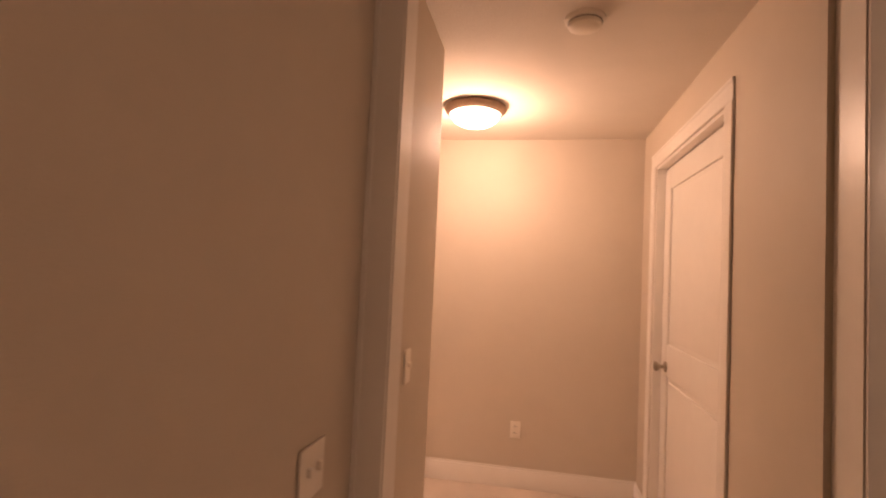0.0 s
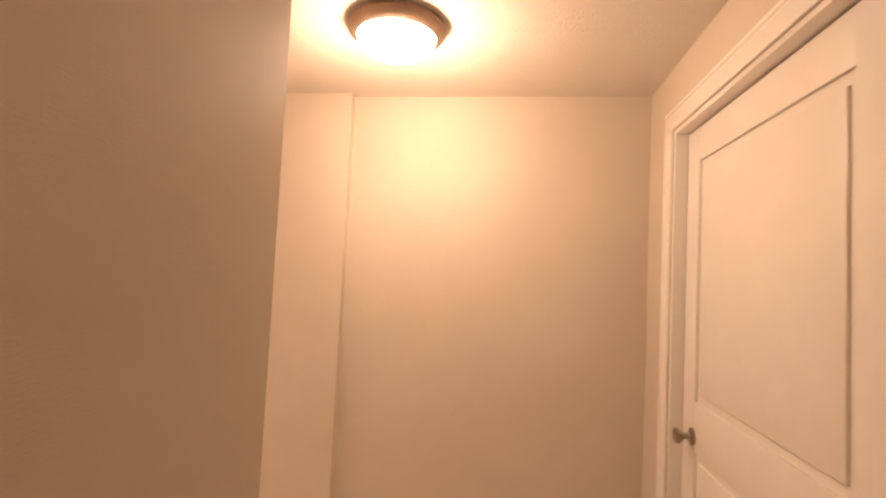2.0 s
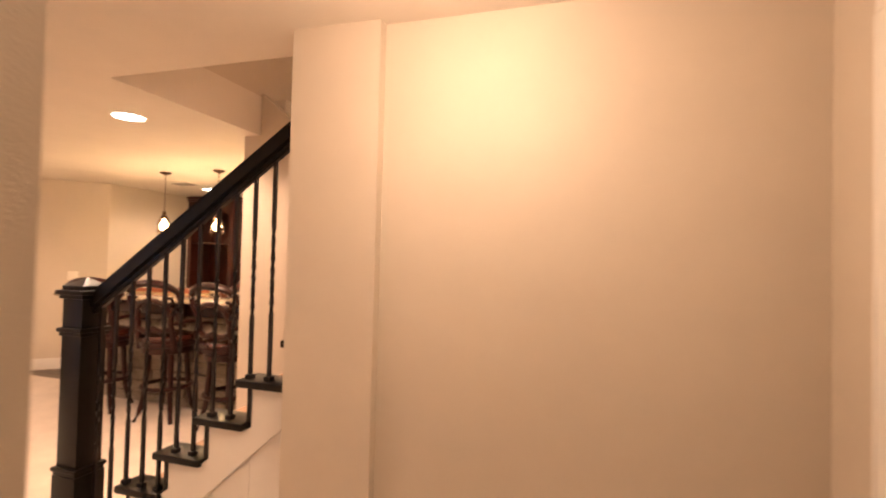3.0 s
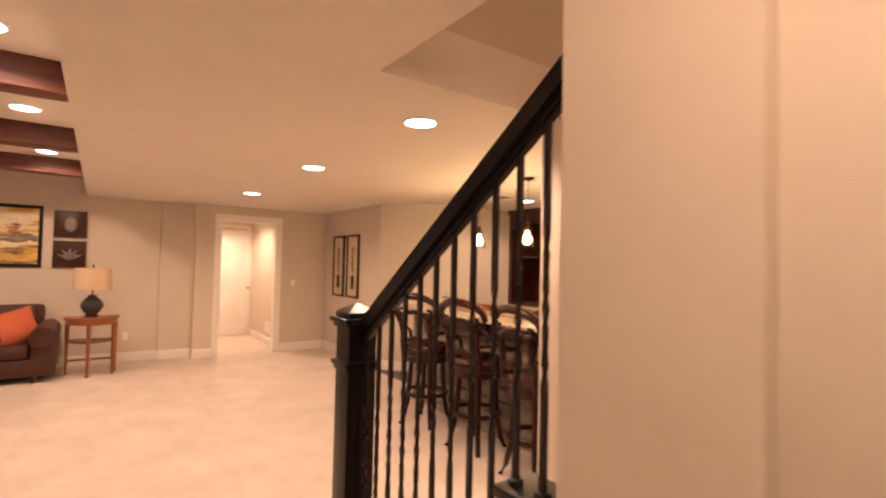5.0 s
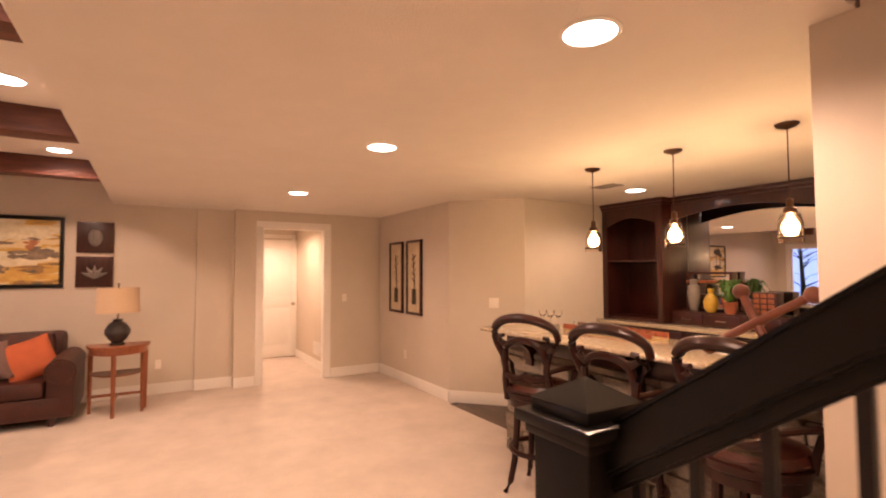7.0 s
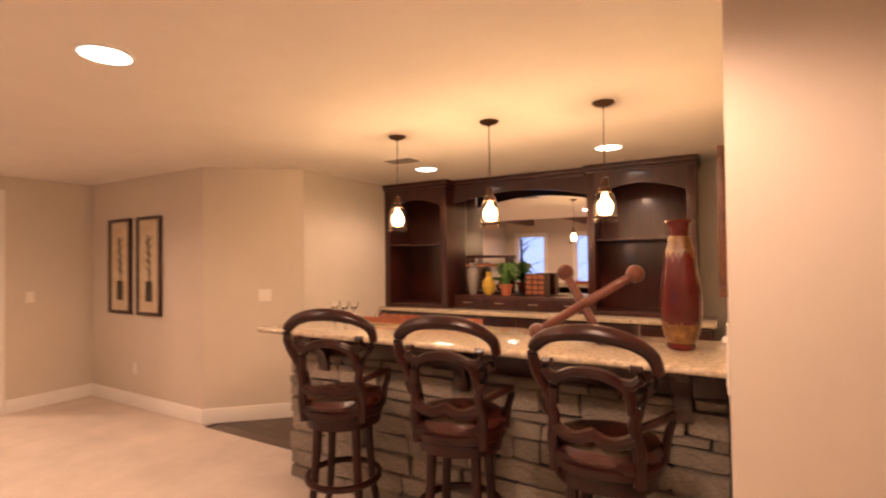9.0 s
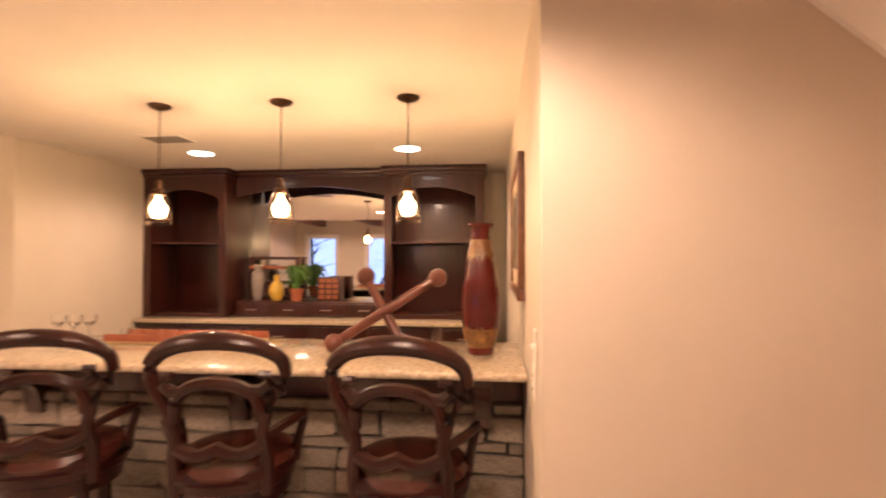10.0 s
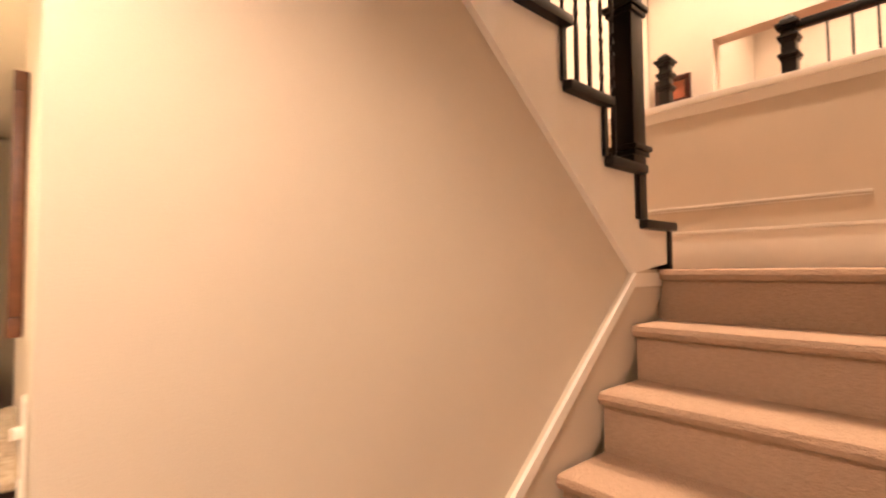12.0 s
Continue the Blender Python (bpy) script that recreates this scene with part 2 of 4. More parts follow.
# ---------------- walls: hall and first room ----------------
HD0, HD1, HDZ = 0.43, 1.54, 2.17   # hall door opening along y
walls("wall_hall_east", [(2.035, -0.24, 0, 2.2, HD0, H), (2.035, HD1, 0, 2.2, 1.87, H), (2.035, HD0, HDZ, 2.2, HD1, H)])
walls("wall_hall_end", [(0.56, 1.87, 0, 2.2, 2.0, H), (0.172, 1.82, 0, 0.56, 2.0, H)])
walls("wall_hall_west", [(0.76, -0.24, 0, 0.897, 0.43, H)])
walls("wall_doorway", [(0.76, -0.36, 0, 0.93, -0.24, H), (2.07, -0.36, 0, 5.2, -0.24, H), (0.93, -0.36, 2.33, 2.07, -0.24, H)])
walls("wall_bedroom_west", [(0.72, -3.2, 0, 0.86, -0.36, H)])
walls("wall_bedroom_south", [(0.72, -3.3, 0, 5.2, -3.2, H)])
walls("wall_bedroom_east", [(5.2, -3.3, 0, 5.3, -0.24, H)])
walls("wall_closet", [(2.2, -0.24, 0, 2.3, 2.0, H)])
# ---------------- walls: main room ----------------
FD0, FD1, FDZ = 2.62, 3.52, 2.21
walls("wall_west_door", [(-7.76, 2.26, 0, -7.637, FD0, H), (-7.76, FD1, 0, -7.637, 4.41, H), (-7.76, FD0, FDZ, -7.637, FD1, H)])
walls("wall_west_step", [(-7.95, 1.80, 0, -7.80, 2.26, H)])
walls("wall_west_sofa", [(-7.95, -3.6, 0, -7.85, 1.80, TRAY)])
walls("wall_pictures", [(-7.76, 4.41, 0, -5.54, 4.55, H)])
bm = B()
prism(bm, [(-5.54, 4.41), (-4.864, 5.04), (-4.96, 5.14), (-5.6, 4.55)], 0, H, 'z')
solid("wall_angled", bm, M_wall, "short angled greige wall beside the bar", "wall")
walls("wall_bar_west", [(-5.0, 5.04, 0, -4.864, 6.98, H)])
walls("wall_bar_back", [(-5.0, 6.86, 0, -1.0, 6.98, H)])
walls("wall_bar_east", [(-1.235, 3.25, 0, -1.09, 6.86, H)])
WX = [(-7.45, -6.45), (-5.45, -4.5)]
walls("wall_south", [(-7.95, -3.72, 0, WX[0][0], -3.6, TRAY), (WX[0][1], -3.72, 0, WX[1][0], -3.6, TRAY), (WX[1][1], -3.72, 0, 0.86, -3.6, TRAY),
                     (WX[0][0], -3.72, 0, WX[0][1], -3.6, 0.45), (WX[1][0], -3.72, 0, WX[1][1], -3.6, 0.45),
                     (WX[0][0], -3.72, 2.25, WX[0][1], -3.6, TRAY), (WX[1][0], -3.72, 2.25, WX[1][1], -3.6, TRAY)])
walls("wall_tray_north", [(-7.85, 0.85, H + 0.3, -0.5, 1.1, TRAY)], M_ceil, "pale drywall edge of the raised ceiling")
walls("wall_tray_east", [(-0.6, -3.6, H + 0.3, -0.5, 0.85, TRAY)], M_ceil, "pale drywall edge of the raised ceiling")
walls("wall_side_hall", [(-9.92, 2.2, 0, -9.8, 3.8, H), (-9.8, 3.64, 0, -7.76, 3.76, H), (-9.8, 2.2, 0, -7.95, 2.32, H)], label="brightly lit cream drywall of the side hall")

# ---------------- stairwell ----------------
RISE, RUN, X1, NSTEP = 0.189, 0.224, -0.99, 8
LZ = RISE * NSTEP                     # landing height
UZ = 1.475                       # foot of the upper flight's caps
LX = X1 + RUN * (NSTEP - 1)           # landing nose
SY0, SY1 = 1.97, 3.25                 # flight between rail and wall
KX = 0.38                             # where the two flights' skirts meet
UR, URUN, UX = 0.195, 0.229, 0.652    # upper flight
bm = B()
prism(bm, [(-1.09, 0), (LX + 1.2, 0), (LX + 1.2, LZ), (KX, LZ), (-1.09, LZ + (KX + 1.09) * 0.852)], 3.25, 3.34, 'y')
solid("wall_stair", bm, M_wall, "greige stair wall under the upper flight", "wall")
walls("wall_stair_side", [(0.535, 2.0, 0, 2.6, 2.04, 5.2)])
walls("wall_well_south", [(-1.1, 2.0, H + 0.3, 0.535, 2.04, 5.2)])
walls("wall_well_north", [(-1.2, 4.2, LZ, 5.5, 4.3, 5.2)])
walls("wall_well_west", [(-1.2, 2.04, H + 0.3, -1.1, 4.2, 5.2)])
walls("ceiling_upper", [(-1.2, 1.9, 5.2, 5.5, 4.3, 5.3)], M_ceil, "pale ceiling of the upper floor", "ceiling")

# ---------------- trim ----------------
BB = [  # baseboards: x0, y0, x1, y1 of each run
    (0.56, 1.852, 2.035, 1.87), (0.172, 1.802, 0.56, 1.82), (2.017, 1.62, 2.035, 1.852), (2.017, -0.24, 2.035, 0.35), (0.897, -0.24, 0.915, 0.43), (0.78, 0.43, 0.915, 0.448),
    (-7.637, 2.26, -7.619, 2.53), (-7.637, 3.61, -7.619, 4.41), (-7.80, 1.80, -7.782, 2.26), (-7.85, -3.6, -7.832, 1.80),
    (-7.637, 4.392, -5.54, 4.41), (-4.864, 5.04, -4.846, 6.3), (-1.253, 3.25, -1.235, 4.06),
    (-9.8, 3.622, -7.76, 3.64), (-9.8, 2.32, -7.95, 2.338)]
for i, (x0, y0, x1, y1) in enumerate(BB):
    bm = B()
    box(bm, x0, y0, 0, x1, y1, 0.125, 0.003)
    ex, ey = (0, 0.006) if x1 - x0 > y1 - y0 else (0.006, 0)
    box(bm, x0 + ex, y0 + ey, 0.125, x1 - ex, y1 - ey, 0.14, 0.003)
    solid("baseboard", bm, M_trim, "white painted moulded baseboard", "baseboard")
bm = B()
box(bm, 0, -0.018, 0, 0.924, 0, 0.14, 0.004, pose(-5.54, 4.41, 0, 0, 0, 43))
solid("baseboard", bm, M_trim, "white painted moulded baseboard", "baseboard")


def casing(name, plane, a0, a1, top, axis, side, w=0.085):
    """White door casing round an opening in a wall; side is the way it stands proud."""
    ob = thing(name, "white painted flat door casing", "door trim", kind="structure")
    t0, t1 = sorted((plane, plane + 0.010 * side))
    s0, s1 = sorted((plane, plane + 0.013 * side))
    for nm, p in (("jamb_board", (a0 - w, 0, a0, top)), ("jamb_board", (a1, 0, a1 + w, top)), ("head_board", (a0 - w, top, a1 + w, top + w))):
        bm = B()
        b, z0, c, z1 = p
        if axis == 'y':
            box(bm, t0, b, z0, t1, c, z1, 0.004)
        else:
            box(bm, b, t0, z0, c, t1, z1, 0.004)
        # raised outer bead
        o0, o1 = (b, b + 0.016) if b < a0 and nm == "jamb_board" else (c - 0.016, c)
        if nm == "head_board":
            q = (s0, b, z1 - 0.016, s1, c, z1) if axis == 'y' else (b, s0, z1 - 0.016, c, s1, z1)
        else:
            q = (s0, o0, z0, s1, o1, z1) if axis == 'y' else (o0, s0, z0, o1, s1, z1)
        box(bm, *q, 0.003)
        part(nm, bm, M_trim, ob)
    return ob


def lining(name, x0, y0, x1, y1, top, axis, t=0.018):
    bm = B()
    if axis == 'y':
        box(bm, x0, y0, 0, x1, y0 + t, top)
        box(bm, x0, y1 - t, 0, x1, y1, top)
        box(bm, x0, y0 + t, top - t, x1, y1 - t, top)
    else:
        box(bm, x0, y0, 0, x0 + t, y1, top)
        box(bm, x1 - t, y0, 0, x1, y1, top)
        box(bm, x0 + t, y0, top - t, x1 - t, y1, top)
    solid(name, bm, M_trim, "white painted door lining", "door trim")


def panel_door(name, width, height, knob_side, lever=False, label="closed white two-panel interior door"):
    """Door in the local xz plane, front towards -y, hinged edge at x=0."""
    ob = thing(name, label, "door", kind="structure")
    bm = B()
    st, ft = 0.115, 0.013
    box(bm, 0, 0.012, 0.012, width, 0.035, height)
    box(bm, 0, 0, 0.012, st, ft, height, 0.003)
    box(bm, width - st, 0, 0.012, width, ft, height, 0.003)
    lock = 0.87
    for z0, z1 in ((0.012, 0.22), (lock + 0.06, lock + 0.24), (height - 0.13, height)):
        box(bm, st - 0.002, 0.0005, z0, width - st + 0.002, ft, z1, 0.003)
    part("slab", bm, M_trim, ob)
    for z0, z1 in ((0.22, lock + 0.06), (lock + 0.24, height - 0.13)):
        bm = B()
        box(bm, st + 0.03, 0.003, z0 + 0.03, width - st - 0.03, 0.016, z1 - 0.03, 0.006)
        part("panel", bm, M_trim, ob)
    kx = width - 0.07 if knob_side > 0 else 0.07
    bm = B()
    lathe(bm, [(0.032, 0), (0.032, 0.006), (0.012, 0.012), (0.011, 0.03), (0.022, 0.038), (0.029, 0.05), (0.026, 0.062), (0.008, 0.068)], 20)
    bmesh.ops.transform(bm, matrix=pose(kx, 0, lock + 0.11, 90, 0, 0), verts=bm.verts)
    part("door_knob", bm, M_nickel, ob, "round brushed nickel knob")
    return ob


casing("door_casing_1", 2.035, HD0, HD1, HDZ, 'y', -1)
lining("door_lining_1", 2.037, HD0, 2.2, HD1, HDZ, 'y')
d = panel_door("door_1", HD1 - HD0 - 0.044, HDZ - 0.024, 1)
d.matrix_basis = pose(2.085, HD1 - 0.022, 0, 0, 0, -90) @ Matrix.Scale(-1, 4, (1, 0, 0)) @ Matrix.Translation((-(HD1 - HD0 - 0.044), 0, 0))
d.matrix_basis = pose(2.085, HD1 - 0.022, 0, 0, 0, -90)
for c in d.children:
    if c.name.startswith("door_knob"):
        c.location.x = -(HD1 - HD0 - 0.044) + 0.17
casing("door_casing_2", -7.637, FD0, FD1, FDZ, 'y', 1)
lining("door_lining_2", -7.76, FD0, -7.639, FD1, FDZ, 'y')
d = panel_door("door_2", 0.72, 2.17, 1)
d.matrix_basis = pose(-9.76, 2.92, 0, 0, 0, 90)
casing("door_casing_3", -9.8, 2.90, 3.55, 2.2, 'y', 1, 0.07)
casing("door_casing_4", -0.36, 0.945, 2.055, 2.315, 'x', -1)
lining("door_lining_4", 0.93, -0.358, 2.07, -0.242, 2.33, 'x')


def wall_plate(name, loc, rz, toggles, label):
    """Local face towards -y."""
    ob = thing(name, label, "wall plate", loc, rz)
    w = 0.035 + 0.023 * (toggles - 1) if toggles else 0.035
    bm = B()
    box(bm, -w, -0.006, -0.058, w, 0, 0.058, 0.003)
    part("plate", bm, M_plastic, ob)
    if toggles:
        for i in range(toggles):
            bm = B()
            x = (i - (toggles - 1) / 2) * 0.046
            box(bm, x - 0.006, -0.018, -0.004, x + 0.006, -0.004, 0.014, 0.002)
            part("toggle", bm, M_plastic, ob)
    else:
        for z in (-0.022, 0.022):
            bm = B()
            box(bm, -0.016, -0.0085, z - 0.014, 0.016, -0.005, z + 0.014, 0.003)
            rec = part("receptacle", bm, M_plastic, ob)
            for x in (-0.006, 0.006):
                bm = B()
                box(bm, x - 0.0012, -0.0095, z - 0.004, x + 0.0012, -0.008, z + 0.006)
                part("slot", bm, M_slot, rec)
    return ob


wall_plate("outlet", (1.23, 1.868, 0.395), 0, 0, "white duplex outlet on the hall end wall")
wall_plate("outlet", (-7.848, 1.38, 0.38), 90, 0, "white duplex outlet beside the side table")
wall_plate("outlet", (-6.72, 4.408, 0.40), 0, 0, "white duplex outlet under the botanical prints")
wall_plate("light_switch", (0.899, 0.02, 1.14), 90, 1, "white single toggle switch plate on greige wall")
wall_plate("light_switch", (0.862, -0.62, 1.03), 90, 2, "white double switch plate in the dim room")
wall_plate("light_switch", (-7.635, 3.82, 1.18), 90, 1, "white switch plate beside the far doorway")
wall_plate("light_switch", (-5.13, 4.785, 1.20), 43, 2, "white double switch plate on the angled wall")
wall_plate("light_switch", (-1.237, 3.42, 1.26), -90, 1, "white switch plate beside the bar")
wall_plate("outlet", (-1.237, 3.46, 1.14), -90, 0, "white outlet above the bar end")

# vent in the side hall, ceiling vent over the bar
v = thing("wall_vent", "white return air grille low on wall", "vent", (-8.4, 3.638, 0.32))
bm = B()
box(bm, -0.2, -0.012, -0.1, 0.2, 0, 0.1, 0.004)
part("frame", bm, M_trim, v)
for i in range(7):
    bm = B()
    box(bm, -0.18, -0.02, -0.08 + i * 0.025, 0.18, -0.011, -0.068 + i * 0.025)
    part("slat", bm, M_trim, v)
v = thing("ceiling_vent", "white slatted ceiling air register", "vent", (-3.78, 5.2, H))
bm = B()
box(bm, -0.16, -0.11, -0.008, 0.16, 0.11, 0, 0.003)
part("frame", bm, M_trim, v)
for i in range(8):
    bm = B()
    box(bm, -0.14, -0.085 + i * 0.023, -0.014, 0.14, -0.075 + i * 0.023, -0.007)
    part("slat", bm, M_grey, v)

# ---------------- lamps of the place, and unseen ones added ---
hl = thing("ceiling_light", "lit frosted bowl light with bronze ring", "ceiling light", (0.946, 1.16, H))
bm = B()
lathe(bm, [(0.12, 0), (0.175, -0.004), (0.182, -0.02), (0.172, -0.036), (0.155, -0.05), (0.146, -0.052), (0.146, -0.03)], 40)
part("ring", bm, M_ring, hl, "oil-rubbed bronze ring")
bm = B()
lathe(bm, [(0.146, -0.045), (0.142, -0.062), (0.122, -0.088), (0.085, -0.108), (0.04, -0.118), (0.005, -0.12)], 40)
part("bowl", bm, M_glassglow, hl, "glowing frosted glass bowl")
lamp("hall_lamp", 'POINT', (0.946, 1.16, H - 0.20), HALL_W, 0.09)
sd = thing("smoke_detector", "round white smoke detector on ceiling", "smoke detector", (1.47, 0.22, H))
bm = B()
lathe(bm, [(0.075, 0), (0.075, -0.012), (0.062, -0.016), (0.06, -0.034), (0.045, -0.042), (0.005, -0.043)], 32)
part("body", bm, M_plastic, sd)
bm = B()
lathe(bm, [(0.0635, -0.017), (0.0635, -0.021), (0.055, -0.021), (0.055, -0.017)], 32)
part("grille", bm, M_grey, sd)


# Unseen bowl light, added as a fill to lift the dark first room.
bl = thing("ceiling_light", "added unseen frosted bowl light in first room", "ceiling light", (2.9, -2.0, H))
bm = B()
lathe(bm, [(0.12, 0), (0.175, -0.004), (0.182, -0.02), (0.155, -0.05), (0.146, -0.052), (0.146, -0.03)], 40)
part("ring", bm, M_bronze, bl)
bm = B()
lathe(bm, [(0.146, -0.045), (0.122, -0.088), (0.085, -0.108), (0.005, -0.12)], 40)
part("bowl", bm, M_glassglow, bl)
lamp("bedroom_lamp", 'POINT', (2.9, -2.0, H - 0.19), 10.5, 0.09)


def can_light(x, y, z, watts=CAN_W, spot=160):
    ob = thing("recessed_light", "lit recessed can light with white trim", "recessed light", (x, y, z), group="recessed lights")
    bm = B()
    lathe(bm, [(0.094, -0.001), (0.112, -0.001), (0.112, -0.004), (0.096, -0.007), (0.094, -0.004)], 32)
    part("trim_ring", bm, M_trim, ob)
    bm = B()
    lathe(bm, [(0.0935, -0.001), (0.0935, -0.008), (0.06, -0.011), (0.002, -0.012)], 32)
    part("lens", bm, M_can, ob, "bright glowing lens")
    if watts:
        lamp("can_lamp", 'SPOT', (x, y, z - 0.03), watts, 0.07, spot=spot, blend=0.5)


for x, y in ((-1.66, 2.62), (-3.53, 2.63), (-5.80, 2.64), (-3.83, 5.70), (-2.06, 5.70)):
    can_light(x, y, H, 130 if x == -1.66 else CAN_W)
for x in (-2.6, -4.4, -6.45):
    can_light(x, 0.48, TRAY, CAN_W * 1.5)
    # This rear row is an unseen addition; only the row above is known.
    can_light(x, -1.9, TRAY, CAN_W * 1.2)
# Hidden can, added to brighten the side hall.
can_light(-8.7, 2.85, H, CAN_W * 2.4)


def pendant(x, y):
    ob = thing("pendant_light", "lit glass jar pendant on bronze cord", "pendant light", (x, y, H), group="pendants over the bar")
    bm = B()
    lathe(bm, [(0.062, 0), (0.064, -0.006), (0.05, -0.018), (0.02, -0.028), (0.006, -0.034)], 24)
    part("canopy", bm, M_bronze, ob)
    bm = B()
    tube(bm, [(0, 0, -0.03), (0, 0, -0.46)], 0.0035, 6)
    part("cord", bm, M_bronze, ob)
    bm = B()
    lathe(bm, [(0.006, -0.44), (0.018, -0.445), (0.02, -0.49), (0.036, -0.50), (0.036, -0.525), (0.03, -0.53)], 20)
    part("socket", bm, M_bronze, ob)
    bm = B()
    lathe(bm, [(0.036, -0.515), (0.052, -0.54), (0.062, -0.58), (0.066, -0.64), (0.067, -0.70), (0.064, -0.70), (0.063, -0.64), (0.058, -0.58), (0.048, -0.545), (0.034, -0.52)], 24)
    g = part("glass_jar", bm, M_pglass, ob, "clear seeded glass jar")
    g.visible_shadow = False
    bm = B()
    lathe(bm, [(0.0665, -0.665), (0.0695, -0.667), (0.0695, -0.673), (0.0665, -0.675)], 24)
    part("band", bm, M_bronze, ob)
    bm = B()
    lathe(bm, [(0.012, -0.53), (0.016, -0.55), (0.042, -0.59), (0.046, -0.617), (0.034, -0.652), (0.004, -0.665)], 18)
    part("bulb", bm, M_bulb, ob, "glowing filament bulb").visible_shadow = False
    lamp("pendant_lamp", 'POINT', (x, y, H - 0.61), PEND_W, 0.035, (1.0, 0.62, 0.32))


for x in (-3.31, -2.57, -1.84):
    pendant(x, 4.467)

# ---------------- ceiling beams ----------------
for x in (-3.1, -5.05, -6.92):
    bm = B()
    v = box(bm, x - 0.11, -3.6, 2.58, x + 0.11, 0.855, TRAY, 0.012)
    bmesh.ops.subdivide_edges(bm, edges=[e for e in bm.edges if e.calc_length() > 2], cuts=24)
    for w in bm.verts:
        w.co += Vector((1, 0, 1)) * 0.012 * noise.noise(w.co * 3.1)
    ob = finish("ceiling_beam", bm, M_beam)
    tagged(ob, "rough dark red-brown stained timber ceiling beam", "beam", "ceiling beams")

# ---------------- windows behind ----------------
for i, (a, b) in enumerate(WX):
    w = thing("window_%d" % (i + 1), "white framed window onto blue dusk", "window", kind="structure")
    for nm, q in (("window_frame", (a, -3.68, 0.45, a + 0.06, -3.62, 2.25)), ("window_frame", (b - 0.06, -3.68, 0.45, b, -3.62, 2.25)), ("window_frame", (a + 0.06, -3.68, 0.45, b - 0.06, -3.62, 0.51)), ("window_frame", (a + 0.06, -3.68, 2.19, b - 0.06, -3.62, 2.25)),
                  ("window_casing", (a - 0.08, -3.6, 0.37, a, -3.58, 2.33)), ("window_casing", (b, -3.6, 0.37, b + 0.08, -3.58, 2.33)), ("window_casing", (a, -3.6, 2.25, b, -3.58, 2.33)), ("window_sill", (a, -3.6, 0.37, b, -3.55, 0.45))):
        bm = B()
        box(bm, *q, 0.004)
        part(nm, bm, M_trim, w)
    bm = B()
    box(bm, a + 0.06, -3.655, 0.51, b - 0.06, -3.648, 2.19)
    part("pane", bm, M_glass, w).visible_shadow = False
bm = B()
box(bm, -20, -14.1, -3, 8, -14, 9)
solid("backdrop", bm, M_dusk, "dusky blue evening sky beyond the windows", "sky")
for k in range(4):
    t = thing("tree", "bare dark winter tree outside the window", "tree", (-9 + k * 1.9, -8 - (k % 2) * 1.5, -1))
    bm = B()
    tube(bm, [(0, 0, 0), (0.05, 0, 2), (-0.05, 0, 4.5)], [0.12, 0.08, 0.02], 7)
    part("trunk", bm, M_ink, t)
    bm = B()
    for j in range(26):
        z = random.uniform(1.2, 4.2)
        a = random.uniform(0, 6.28)
        L = random.uniform(0.5, 1.3)
        tube(bm, [(0, 0, z), (L * 0.5 * math.cos(a), L * 0.5 * math.sin(a), z + 0.3), (L * math.cos(a + .3), L * math.sin(a + .3), z + 0.45)], [0.02, 0.012, 0.004], 5)
    part("branches", bm, M_ink, t)
solid("ground", (lambda b: (box(b, -300, -300, -1.3, 300, -3.72, -1.0), b)[1])(B()), M_ink, "dark ground outside at dusk", "ground")

# ---------------- staircase ----------------
stair = thing("staircase", "carpeted stairs with white string and black caps", "staircase", kind="structure")
for i in range(1, NSTEP + 1):
    x = X1 + RUN * (i - 1)
    z = RISE * i
    x2 = x + RUN if i < NSTEP else LX + 1.25
    y2 = SY1 - 0.03 if i < NSTEP else 4.2
    bm = B()
    prof = [(x + 0.012, z - RISE), (x + 0.012, z - 0.045), (x - 0.014, z - 0.038), (x - 0.024, z - 0.02), (x - 0.016, z - 0.004), (x + 0.004, z), (x2 + 0.012, z), (x2 + 0.012, z - RISE)]
    prism(bm, prof, SY0 + 0.06, SY1 - 0.03, 'y')
    if i == NSTEP:
        box(bm, LX + 0.02, SY1 - 0.03, z - RISE, x2, 4.2, z)
    part("step", bm, M_runner, stair)
    if i < NSTEP:
        bm = B()
        box(bm, x - 0.045, SY0 - 0.055, z - 0.004, x + RUN + 0.0, SY0 + 0.10, z + 0.03, 0.009)
        part("tread_cap", bm, M_black, stair, "black tread end cap")
        bm = B()
        box(bm, x + 0.0, SY0 - 0.024, z - RISE + 0.031, x + 0.022, SY0 + 0.058, z - 0.004)
        part("riser_end", bm, M_black, stair, "black riser strip")
# side string under the rail
bm = B()
for i in range(1, NSTEP):
    x = X1 + RUN * (i - 1)
    box(bm, x + 0.022, SY0 - 0.02, 0, x + RUN + 0.02, SY0 + 0.06, RISE * i - 0.005)
part("string", bm, M_trim, stair, "white painted side string")
bm = B()
prism(bm, [(X1 - 0.05, 0.0), (X1 + 0.2, 0), (LX, LZ - 0.3), (LX, LZ - 0.25), (X1 - 0.02, 0.05)], SY0 - 0.034, SY0 - 0.021, 'y')
part("string_moulding", bm, M_trim, stair)
